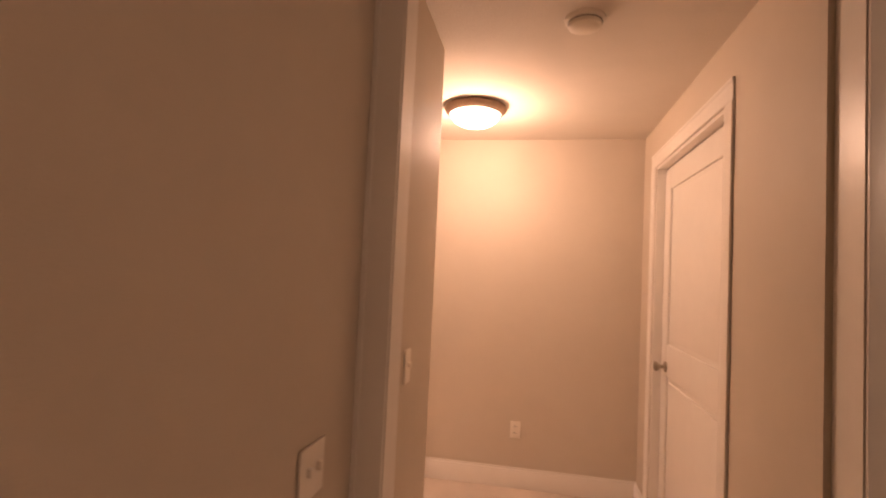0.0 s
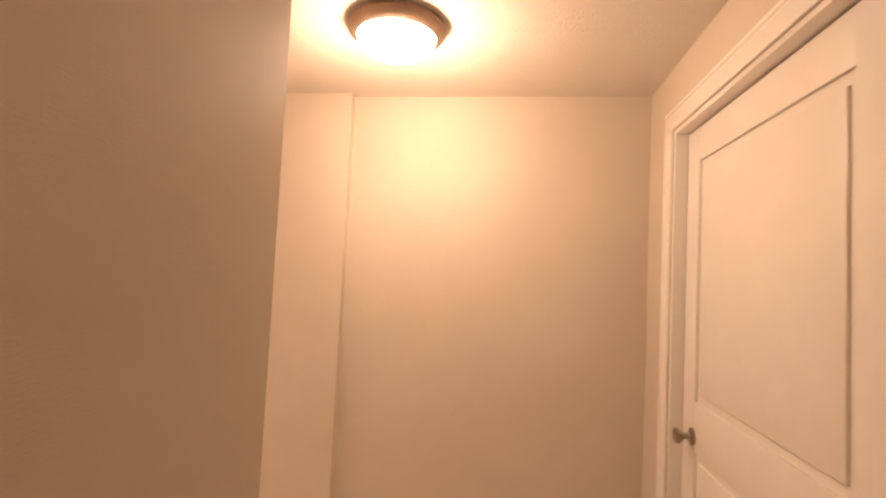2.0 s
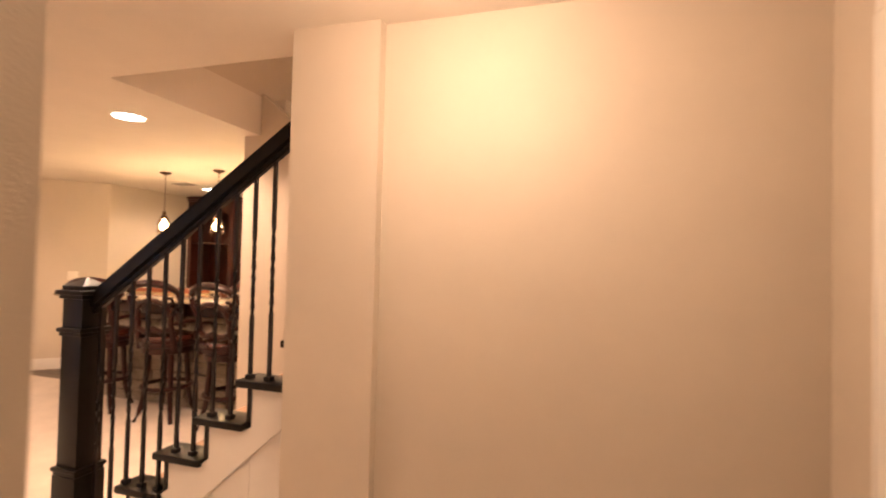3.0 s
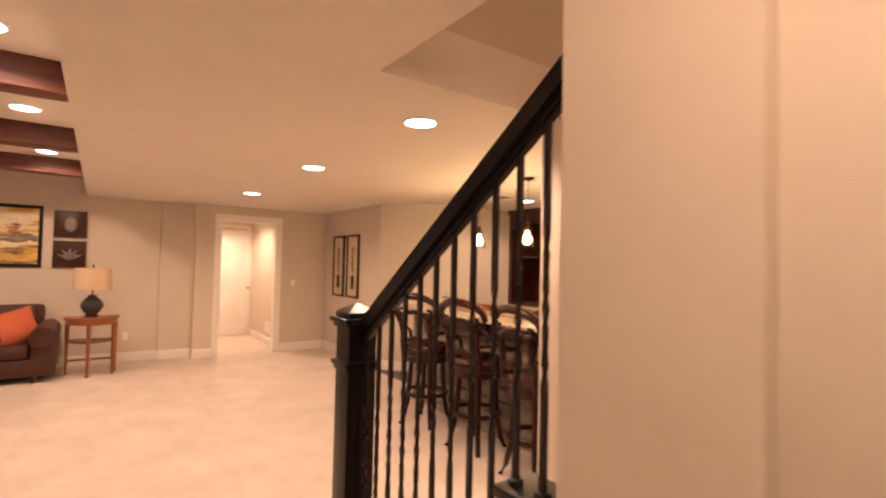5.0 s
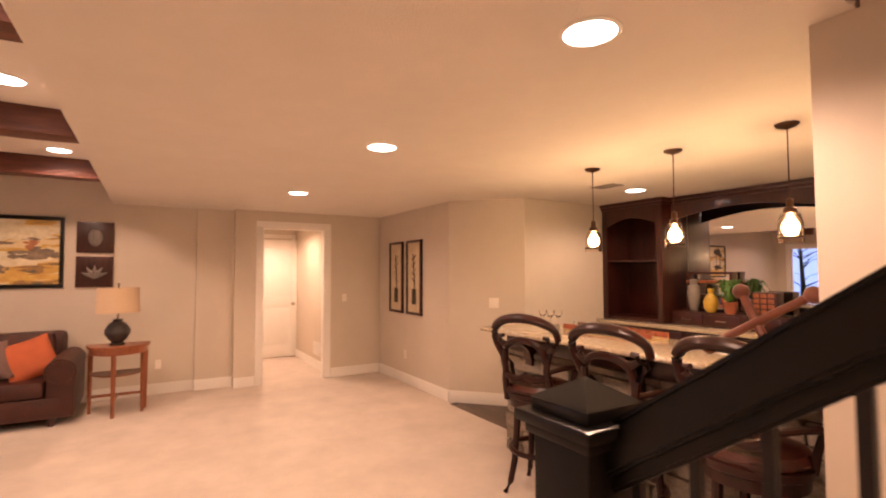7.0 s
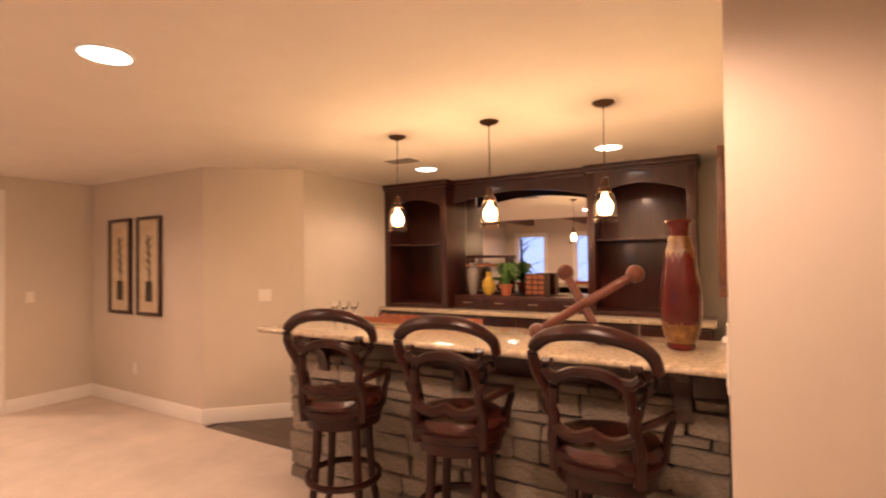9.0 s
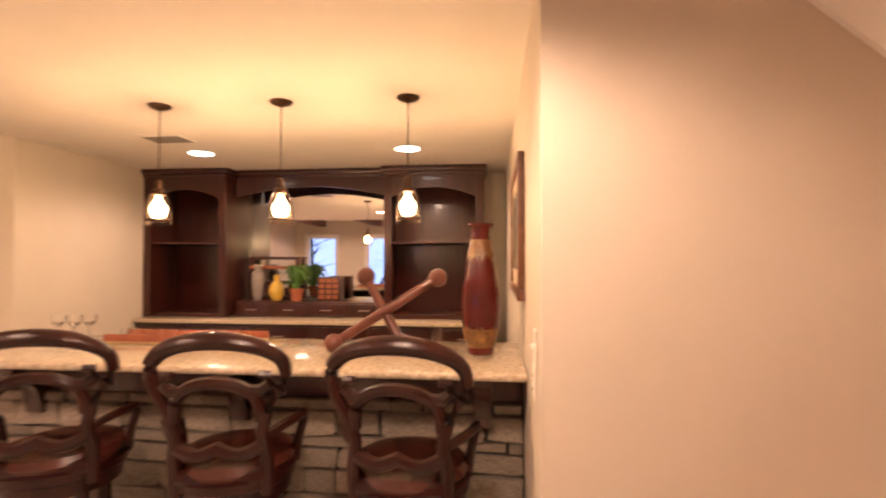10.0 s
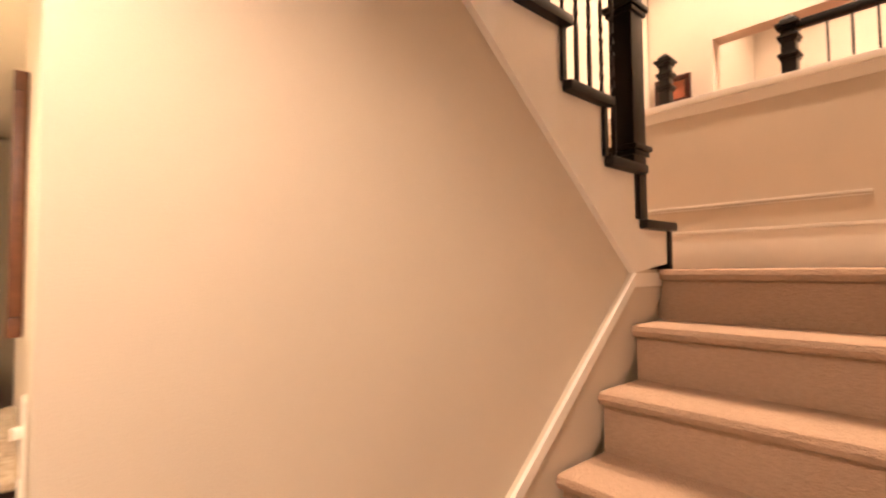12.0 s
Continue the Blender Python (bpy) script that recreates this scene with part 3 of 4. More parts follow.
# skirt boards on the stair wall
kx, kz = KX, 1.50
sl = 0.844
bm = B()
prism(bm, [(kx, kz), (kx - kz / sl, 0), (kx - kz / sl + 0.5, 0), (LX + 0.02, LZ - 0.1), (LX + 0.02, kz)], 3.235, 3.249, 'y')
part("skirt", bm, M_wall, stair, "painted skirt board")
bm = B()
prism(bm, [(kx, kz), (kx - kz / sl, 0), (kx - kz / sl + 0.045, 0), (kx + 0.005, kz - 0.035)], 3.222, 3.235, 'y')
part("skirt_cap", bm, M_trim, stair, "white skirt moulding")
UN = 6
bm = B()
prism(bm, [(kx + 0.01, kz - 0.05), (LX + 0.02, kz - 0.05), (LX + 0.02, kz), (kx + 0.01, kz)], 3.2305, 3.234, 'y')
part("skirt_end", bm, M_trim, stair)
us = UR / URUN
bm = B()
poly = [(kx, kz)]
for i in range(UN):
    xn = UX - URUN * i + 0.0
    poly += [(xn, UZ + UR * i + (0.06 if i == 0 else 0)), (xn, UZ + UR * (i + 1) - 0.01)]
poly += [(UX - URUN * UN, UZ + UR * UN - 0.01), (UX - URUN * UN, kz + us * (kx - UX + URUN * UN))]
prism(bm, poly, 3.228, 3.34, 'y')
part("upper_string", bm, M_trim, stair, "white cut string of the upper flight")
for i in range(UN):
    xn, z = UX - URUN * i, UZ + UR * (i + 1)
    bm = B()
    box(bm, xn - URUN - 0.0, 3.195, z - 0.012, xn + 0.02, 3.35, z + 0.022, 0.009)
    part("tread_cap", bm, M_black, stair, "black tread end cap")
    bm = B()
    box(bm, xn - 0.012, 3.216, z - UR + 0.02, xn + 0.008, 3.30, z - 0.012)
    part("riser_end", bm, M_black, stair, "black riser strip")
    bm = B()
    box(bm, xn - URUN - 0.02, 3.35, z - UR, xn + 0.03, 4.19, z, 0.012)
    part("step", bm, M_runner, stair)


def twisted(bm, x, y, z0, z1, r=0.0075):
    """Square iron baluster with a twisted middle."""
    n = 20
    rows = []
    for k in range(n + 1):
        f = k / n
        tw = max(0, min(1, (f - 0.3) / 0.4)) * math.pi * 3
        rows.append([bm.verts.new((x + r * 1.41 * math.cos(tw + math.pi / 4 + a * math.pi / 2), y + r * 1.41 * math.sin(tw + math.pi / 4 + a * math.pi / 2), z0 + (z1 - z0) * f)) for a in range(4)])
    for a, b in zip(rows, rows[1:]):
        for i in range(4):
            bm.faces.new((a[i], a[(i + 1) % 4], b[(i + 1) % 4], b[i]))
    box(bm, x - 0.016, y - 0.016, z0, x + 0.016, y + 0.016, z0 + 0.022, 0.004)


def newel(name, x, y, z0, top, w, label, low=0.44, high=0.19, plinth=0.0):
    ob = thing(name, label, "newel post", (x, y, z0))
    h = top - z0
    k = w / 2
    bm = B()
    box(bm, -k, -k, 0, k, k, h - 0.07, 0.004)
    part("shaft", bm, M_black, ob)
    if plinth:
        bm = B()
        box(bm, -k - plinth, -k - plinth, 0, k + plinth, k + plinth, low - 0.018, 0.004)
        part("plinth", bm, M_black, ob)
    for z in (h - 0.085 - high, low):
        bm = B()
        box(bm, -k - 0.018, -k - 0.018, z, k + 0.018, k + 0.018, z + 0.022, 0.008)
        box(bm, -k - 0.009, -k - 0.009, z - 0.018, k + 0.009, k + 0.009, z, 0.004)
        part("collar", bm, M_black, ob)
    bm = B()
    box(bm, -k - 0.026, -k - 0.026, h - 0.085, k + 0.026, k + 0.026, h - 0.062, 0.007)
    box(bm, -k - 0.012, -k - 0.012, h - 0.105, k + 0.012, k + 0.012, h - 0.085, 0.004)
    box(bm, -k - 0.004, -k - 0.004, h - 0.062, k + 0.004, k + 0.004, h - 0.04, 0.003)
    e = k + 0.004
    base = [bm.verts.new((a * e, b * e, h - 0.0395)) for a, b in ((-1, -1), (1, -1), (1, 1), (-1, 1))]
    tip = bm.verts.new((0, 0, h))
    for i in range(4):
        bm.faces.new((base[i], base[(i + 1) % 4], tip))
    bm.faces.new(base[::-1])
    part("cap", bm, M_black, ob, "black pyramid cap")
    return ob


newel("newel_post", -1.09, 1.955, 0, 1.39, 0.13, "black painted square newel at stair foot", 0.44, 0.185, 0.012)
newel("newel_post", 0.44, 3.27, UZ + UR + 0.022, UZ + UR + 1.20, 0.09, "black painted square newel on the landing", 0.25, 0.315)
RS = 0.705
rail = thing("stair_railing", "black stair handrail with twisted iron balusters", "railing")
bm = B()
za, zb = 1.252, 1.252 + RS * 1.65
xa, xb = -1.07, 0.58
for dy, lo, hi in ((0.030, -0.045, 0.028), (0.022, 0.028, 0.045), (0.018, -0.075, -0.045)):
    prism(bm, [(xa, za + lo), (xb, zb + lo), (xb, zb + hi), (xa, za + hi)], 1.96 - dy, 1.96 + dy, 'y')
bmesh.ops.bevel(bm, geom=[e for e in bm.edges if e.calc_length() > 1], offset=0.006, segments=2, affect='EDGES')
part("handrail", bm, M_black, rail)
for k in range(12):
    x = -0.985 + 0.099 * k
    i = int((x - X1 + 0.03) / RUN) + 1
    bm = B()
    twisted(bm, x, 1.96, RISE * i + 0.028, za + RS * (x - xa) - 0.07)
    part("baluster", bm, M_iron, rail)
rail2 = thing("stair_railing", "black upper stair railing with iron balusters", "railing")
bm = B()
prism(bm, [(0.42, LZ + 1.08), (-1.09, LZ + 1.08 + us * 1.51), (-1.09, LZ + 1.16 + us * 1.51), (0.42, LZ + 1.16)], 3.24, 3.295, 'y')
part("handrail", bm, M_black, rail2)
for k in range(14):
    x = 0.335 - 0.0765 * k
    i = int((UX + 0.012 - x) / URUN) + 1
    bm = B()
    twisted(bm, x, 3.268, UZ + UR * i + 0.02, LZ + 1.09 + us * (0.42 - x), 0.006)
    part("baluster", bm, M_iron, rail2)
# landing half wall and the floor above
WXL = LX + 1.1
walls("wall_landing", [(WXL, 2.04, LZ, WXL + 0.12, 4.2, 2.46)], M_wall, "painted half wall behind the landing")
bm = B()
box(bm, WXL - 0.03, 2.04, 2.46, WXL + 0.15, 4.2, 2.50, 0.006)
box(bm, WXL - 0.016, 2.04, 2.40, WXL, 4.2, 2.46, 0.006)
solid("trim_cap", bm, M_trim, "white cap of the landing half wall", "trim")
bm = B()
box(bm, WXL - 0.018, 2.04, LZ, WXL, 4.2, LZ + 0.195, 0.004)
box(bm, WXL - 0.026, 2.04, LZ + 0.195, WXL, 4.2, LZ + 0.215, 0.004)
solid("baseboard", bm, M_trim, "tall white landing baseboard", "baseboard")
bm = B()
for q in ((2.74, LZ + 0.348, 4.1, LZ + 0.363), (2.74, LZ + 0.336, 4.1, LZ + 0.341)):
    box(bm, WXL - 0.012, q[0], q[1], WXL, q[2], q[3], 0.003)
solid("trim_panel", bm, M_trim, "white panel moulding on the landing wall", "trim")
walls("floor_upper", [(WXL + 0.12, 2.04, 2.3, 5.5, 4.2, 2.5)], M_oak, "wood floor of the upper storey", "floor")
walls("wall_upper_east", [(5.4, 2.0, 2.5, 5.5, 4.2, 5.2)], label="bright cream wall of the upper storey")
walls("wall_upper_south", [(2.6, 1.92, 2.5, 5.5, 2.0, 5.2)], label="cream wall of the upper storey")
walls("wall_upper_box", [(2.6, 3.71, 2.5, 2.75, 4.19, 5.2), (2.6, 2.0, 3.215, 2.75, 3.71, 5.2)], label="bright cream wall over a wide low opening")
# Unseen upstairs cans, added to brighten the upper wall, landing and opening behind.
can_light(2.1, 3.1, 5.2, 900, 88)
can_light(1.1, 2.9, 5.2, 330, 78)
can_light(3.9, 2.9, 5.2, 420, 140)
newel("newel_post", 2.35, 3.95, 2.5, 3.12, 0.075, "slim black newel on the upper floor")
newel("newel_post", 2.35, 3.18, 2.5, 3.10, 0.08, "slim black newel on the upper floor")
r3 = thing("stair_railing", "black railing on the upper floor", "railing")
bm = B()
box(bm, 2.32, 2.05, 2.99, 2.38, 3.14, 3.04, 0.01)
part("handrail", bm, M_black, r3)
for k in range(7):
    bm = B()
    twisted(bm, 2.35, 2.30 + 0.115 * k, 2.5, 2.99, 0.006)
    part("baluster", bm, M_iron, r3)

# ---------------- bar ----------------
BX0, BX1 = -3.95, -1.235
bar = thing("stone_bar", "dry-stacked grey-brown ledge stone bar front", "bar", kind="")
bm = B()
box(bm, BX0, 4.06, 0, BX1 - 0.003, 4.20, 1.045)
part("core", bm, M_grout, bar)
bm = B()
box(bm, BX0, 4.04, 0.90, BX1 - 0.003, 4.058, 1.045, 0.003)
part("top_rail", bm, M_mahog, bar, "dark wooden rail under the counter")
ct = thing("bar_counter", "polished beige granite bar top", "counter")
bm = B()
box(bm, BX0 - 0.06, 3.80, 1.05, BX1 - 0.003, 4.52, 1.088, 0.008)
part("slab", bm, M_granite, ct)
bm = B()
tube(bm, [(BX0 - 0.055, 3.802, 1.069), (BX1 - 0.006, 3.802, 1.069)], 0.017, 12)
part("front_edge", bm, M_granite, ct, "rounded polished granite edge")
for x in (-3.6, -2.55, -1.42):
    c = thing("corbel", "dark carved wooden corbel under bar top", "corbel", (x, 4.04, 1.05))
    bm = B()
    prism(bm, [(0, 0), (-0.20, 0), (-0.20, -0.04), (-0.15, -0.07), (-0.08, -0.12), (-0.05, -0.2), (-0.055, -0.25), (0, -0.27)], -0.04, 0.04, 'x')
    bmesh.ops.bevel(bm, geom=list(bm.edges), offset=0.004, segments=1, affect='EDGES')
    part("bracket", bm, M_mahog, c)
# back of the bar: lower work counter, back-bar cabinets
wc = thing("work_counter", "lower dark cabinet with granite top", "cabinet")
bm = B()
box(bm, BX0, 4.20, 0, BX1 - 0.006, 4.50, 0.88, 0.004)
part("body", bm, M_mahog, wc)


def tower(name, x0, x1, yf, label, shelves):
    ob = thing(name, label, "cabinet")
    yb, z0, z1 = 6.855, 0.965, 2.36
    for nm, q in (("side_panel", (x0, yf, z0, x0 + 0.035, yb, z1)), ("side_panel", (x1 - 0.035, yf, z0, x1, yb, z1)), ("back_panel", (x0 + 0.035, yb - 0.02, z0, x1 - 0.035, yb, z1)), ("top_panel", (x0, yf, z1, x1, yb, z1 + 0.03)), ("bottom_panel", (x0 + 0.035, yf + 0.01, z0, x1 - 0.035, yb - 0.02, z0 + 0.04))):
        bm = B()
        box(bm, *q, 0.002)
        part(nm, bm, M_mahog, ob)
    for a, b in ((x0, x0 + 0.075), (x1 - 0.075, x1)):
        bm = B()
        box(bm, a, yf - 0.02, z0, b, yf, z1, 0.004)
        part("stile", bm, M_mahog, ob)
    bm = B()
    n = 14
    a, b = x0 + 0.075, x1 - 0.075
    pts = [(a + (b - a) * k / n, 2.14 + 0.09 * math.sin(math.pi * k / n)) for k in range(n + 1)]
    prism(bm, pts + [(b, z1), (a, z1)], yf - 0.018, yf, 'y')
    part("arched_valance", bm, M_mahog, ob)
    for z in shelves:
        bm = B()
        box(bm, x0 + 0.036, yf + 0.03, z, x1 - 0.036, yb - 0.02, z + 0.022, 0.002)
        part("shelf", bm, M_mahog, ob)
    bm = B()
    box(bm, x0 - 0.03, yf - 0.05, 2.392, x1 + 0.03, yb, 2.438, 0.012)
    box(bm, x0 - 0.012, yf - 0.032, 2.36, x1 + 0.012, yb, 2.392, 0.006)
    part("crown", bm, M_mahog, ob)
    return ob


TL, TC, TR = -4.858, -3.99, -2.42
tower("bar_cabinet", TL, TC, 6.38, "tall dark mahogany open bar cabinet", (1.69,))
tower("bar_cabinet", TR, -1.46, 6.44, "tall dark mahogany bar cabinet with arched top", (1.69,))
cc = thing("mirror_cabinet", "dark mahogany back bar with arched mirror frame", "cabinet")
bm = B()
n = 20
a, b = TC + 0.012, TR - 0.012
pts = [(a + (b - a) * k / n, 2.17 + 0.10 * math.sin(math.pi * k / n)) for k in range(n + 1)]
prism(bm, pts + [(b, 2.36), (a, 2.36)], 6.53, 6.55, 'y')
part("arched_valance", bm, M_mahog, cc)
bm = B()
box(bm, a + 0.03, 6.48, 2.395, b - 0.03, 6.85, 2.436, 0.01)
box(bm, a + 0.03, 6.51, 2.36, b - 0.03, 6.85, 2.395, 0.006)
part("crown", bm, M_mahog, cc)
bm = B()
box(bm, a, 6.50, 0.965, b, 6.85, 1.115, 0.004)
part("drawer_box", bm, M_mahog, cc)
for k in range(4):
    w = (b - a) / 4
    x = a + w * k
    bm = B()
    box(bm, x + 0.012, 6.485, 0.98, x + w - 0.012, 6.50, 1.095, 0.004)
    dr = part("drawer_front", bm, M_mahog, cc)
    bm = B()
    tube(bm, [(x + w / 2 - 0.05, 6.484, 1.035), (x + w / 2 - 0.045, 6.46, 1.035), (x + w / 2 + 0.045, 6.46, 1.035), (x + w / 2 + 0.05, 6.484, 1.035)], 0.005, 8)
    part("handle", bm, M_nickel, dr, "curved nickel pull")
mi = thing("mirror", "large clear mirror behind the bar", "mirror")
bm = B()
box(bm, a, 6.845, 1.12, b, 6.853, 2.36)
part("glass", bm, M_mirror, mi)
bb = thing("back_counter", "beige granite back bar top on dark cabinets", "counter")
bm = B()
box(bm, TL, 6.22, 0.925, -1.32, 6.855, 0.962, 0.006)
part("slab", bm, M_granite, bb)
for k in range(6):
    w = (-1.35 - TL) / 6
    u = thing("base_cabinet", "dark mahogany base cabinet with panel door", "cabinet", (TL + w * k, 6.27, 0), group="base cabinets")
    bm = B()
    box(bm, 0.001, 0, 0.08, w - 0.001, 0.58, 0.924)
    part("body", bm, M_mahog, u)
    bm = B()
    box(bm, 0.015, -0.018, 0.1, w - 0.015, 0, 0.70, 0.004)
    dd = part("door", bm, M_mahog, u)
    bm = B()
    box(bm, 0.015, -0.018, 0.72, w - 0.015, 0, 0.90, 0.004)
    dd = part("drawer_front", bm, M_mahog, u)
    bm = B()
    tube(bm, [(w / 2 - 0.05, -0.018, 0.81), (w / 2 - 0.045, -0.04, 0.81), (w / 2 + 0.045, -0.04, 0.81), (w / 2 + 0.05, -0.018, 0.81)], 0.005, 8)
    part("handle", bm, M_nickel, dd)


# ---------------- bar stools ----------------
def arc3(fn, n=18):
    return [fn(k / n) for k in range(n + 1)]


def bar_stool():
    ob = thing("bar_stool", "dark carved swivel bar stool with leather seat", "bar stool", group="stools at the bar")
    SH = 0.70
    for k in range(4):
        a = math.pi / 4 + k * math.pi / 2
        cx, sy = math.cos(a), math.sin(a)
        bm = B()
        tube(bm, [(0.155 * cx, 0.155 * sy, SH - 0.06), (0.165 * cx, 0.165 * sy, 0.45), (0.185 * cx, 0.185 * sy, 0.22), (0.215 * cx, 0.215 * sy, 0.08), (0.255 * cx, 0.255 * sy, 0.0)], [0.027, 0.025, 0.023, 0.021, 0.02], 8)
        part("leg", bm, M_stool, ob)
    bm = B()
    tube(bm, [(0.205 * math.cos(k * math.pi / 16), 0.205 * math.sin(k * math.pi / 16), 0.30) for k in range(33)], 0.019, 8, 1.0, (0, 0, 1))
    part("foot_ring", bm, M_stool, ob)
    bm = B()
    lathe(bm, [(0.19, SH - 0.09), (0.215, SH - 0.085), (0.22, SH - 0.03), (0.235, SH - 0.02), (0.24, SH + 0.015), (0.225, SH + 0.025)], 28)
    part("seat_frame", bm, M_stool, ob)
    bm = B()
    lathe(bm, [(0.225, SH + 0.02), (0.232, SH + 0.045), (0.215, SH + 0.075), (0.15, SH + 0.092), (0.01, SH + 0.098)], 28)
    part("seat", bm, M_seat, ob, "domed red-brown leather seat")
    # back leans to -y
    def P(x, z):
        return (x, -0.19 - 0.16 * (z - SH) + 0.9 * x * x, z)
    for s in (-1, 1):
        bm = B()
        tube(bm, [P(s * 0.165, SH - 0.04), P(s * 0.17, SH + 0.1), P(s * 0.155, SH + 0.2), P(s * 0.175, SH + 0.28), P(s * 0.225, SH + 0.36), P(s * 0.245, SH + 0.42)], [0.026, 0.026, 0.024, 0.024, 0.026, 0.028], 8)
        part("back_post", bm, M_stool, ob)
        bm = B()
        tube(bm, [P(s * 0.10, SH + 0.37), P(s * 0.155, SH + 0.36), P(s * 0.19, SH + 0.385), P(s * 0.185, SH + 0.42), P(s * 0.15, SH + 0.425)], [0.02, 0.024, 0.022, 0.018, 0.014], 8)
        part("scroll", bm, M_stool, ob)
        bm = B()
        tube(bm, [P(s * 0.17, SH + 0.19), (s * 0.24, -0.1, SH + 0.21), (s * 0.262, 0.02, SH + 0.2), (s * 0.255, 0.06, SH + 0.17), (s * 0.235, 0.05, SH + 0.09), (s * 0.225, 0.04, SH - 0.0)], 0.018, 8)
        part("arm", bm, M_stool, ob)
    bm = B()
    tube(bm, arc3(lambda f: P(0.245 * math.cos(math.pi * (1 - f)), SH + 0.41 + 0.145 * math.sin(math.pi * f) ** 0.8)), [0.028 + 0.014 * math.sin(math.pi * k / 18) for k in range(19)], 10, 0.8)
    part("crest_rail", bm, M_stool, ob)
    bm = B()
    tube(bm, arc3(lambda f: P(0.155 * math.cos(math.pi * (1 - f)), SH + 0.25 + 0.15 * math.sin(math.pi * f) ** 0.7)), 0.024, 8)
    part("inner_arch", bm, M_stool, ob)
    bm = B()
    tube(bm, arc3(lambda f: P(-0.155 + 0.31 * f, SH + 0.15 - 0.028 * abs(math.sin(2 * math.pi * f)))), 0.026, 8)
    part("lower_rail", bm, M_stool, ob)
    bm = B()
    tube(bm, arc3(lambda f: P(-0.15 + 0.30 * f, SH + 0.03)), 0.03, 8)
    part("base_rail", bm, M_stool, ob)
    return ob


st = bar_stool()
st.matrix_basis = pose(-3.18, 3.72, 0, 0, 0, 22)
copy_thing(st, pose(-2.42, 3.74, 0, 0, 0, 10))
copy_thing(st, pose(-1.70, 3.72, 0, 0, 0, -2))

# ---------------- things on the bar ----------------
jk = thing("wooden_jack", "oversized red-brown wooden toy jack sculpture", "sculpture", (-1.9, 4.2, 1.088))
def J(px, pz, py=0.0):
    return Vector((px + 1.9, py, pz - 1.088))
rods = ((J(-2.02, 1.455, 0.06), J(-1.81, 1.136, -0.06)), (J(-1.65, 1.45, 0.05), J(-2.14, 1.136, -0.08)), (J(-1.97, 1.25, -0.22) * 0 + Vector((-0.04, -0.2, 0.3)), Vector((0.0, 0.2, 0.05))))
for p, q in rods[:2]:
    bm = B()
    tube(bm, [p, p.lerp(q, 0.5), q], [0.022, 0.026, 0.022], 12)
    part("rod", bm, M_jack, jk)
    for e in (p, q):
        bm = B()
        ball(bm, e, 0.047)
        part("knob", bm, M_jack, jk)
vs = thing("vase", "tall red and gold glazed floor vase on bar", "vase", (-1.435, 4.2, 1.088))
prof = [(0.058, 0), (0.066, 0.01), (0.062, 0.03), (0.078, 0.08), (0.093, 0.16), (0.095, 0.24), (0.085, 0.34), (0.066, 0.45), (0.05, 0.53), (0.045, 0.58), (0.05, 0.605), (0.065, 0.62), (0.062, 0.628), (0.04, 0.615)]
bm = B()
lathe(bm, prof, 32)
part("body", bm, M_red, vs)
bm = B()
k = 32
rows = []
for r, z, j in ((0.0475, 0.55, 0), (0.05, 0.53, 0), (0.058, 0.495, 1), (0.066, 0.45, 2)):
    rows.append([bm.verts.new(((r + 0.0015) * math.cos(2 * math.pi * i / k), (r + 0.0015) * math.sin(2 * math.pi * i / k), z - (0.035 * (i % 4 == 0) if j == 2 else 0) + (0.03 * (i % 4 == 2) if j == 2 else 0))) for i in range(k)])
for p, q in zip(rows, rows[1:]):
    for i in range(k):
        bm.faces.new((p[i], p[(i + 1) % k], q[(i + 1) % k], q[i]))
part("gold_band", bm, M_gold, vs, "mottled gold shoulder pattern")
bm = B()
rows = []
for r, z, j in ((0.064, 0.034, 0), (0.0795, 0.08, 0), (0.088, 0.125, 1)):
    rows.append([bm.verts.new(((r + 0.0015) * math.cos(2 * math.pi * i / k), (r + 0.0015) * math.sin(2 * math.pi * i / k), z + (0.03 * (i % 4 == 0) if j else 0))) for i in range(k)])
for p, q in zip(rows, rows[1:]):
    for i in range(k):
        bm.faces.new((p[i], p[(i + 1) % k], q[(i + 1) % k], q[i]))
part("gold_band", bm, M_gold, vs, "gold leaf pattern at the foot")


def vessel(name, loc, prof, material, label, cat):
    ob = thing(name, label, cat, loc)
    bm = B()
    lathe(bm, prof, 20)
    part("body", bm, material, ob)
    return ob


vessel("vase", (-3.80, 6.66, 1.115), [(0.04, 0), (0.055, 0.05), (0.07, 0.2), (0.06, 0.29), (0.035, 0.31), (0.045, 0.36), (0.03, 0.365)], M_grey, "grey tall ceramic vase on back bar", "vase")
vessel("vase", (-3.58, 6.62, 1.115), [(0.04, 0), (0.07, 0.05), (0.08, 0.11), (0.06, 0.17), (0.03, 0.2), (0.035, 0.26), (0.02, 0.26)], M_yellow, "round yellow glazed vase on back bar", "vase")
pl = thing("potted_plant", "leafy green plant in terracotta pot", "plant", (-3.36, 6.6, 1.115))
bm = B()
lathe(bm, [(0.05, 0), (0.068, 0.1), (0.075, 0.1), (0.075, 0.125), (0.06, 0.125), (0.055, 0.11)], 20)
part("pot", bm, M_terra, pl)
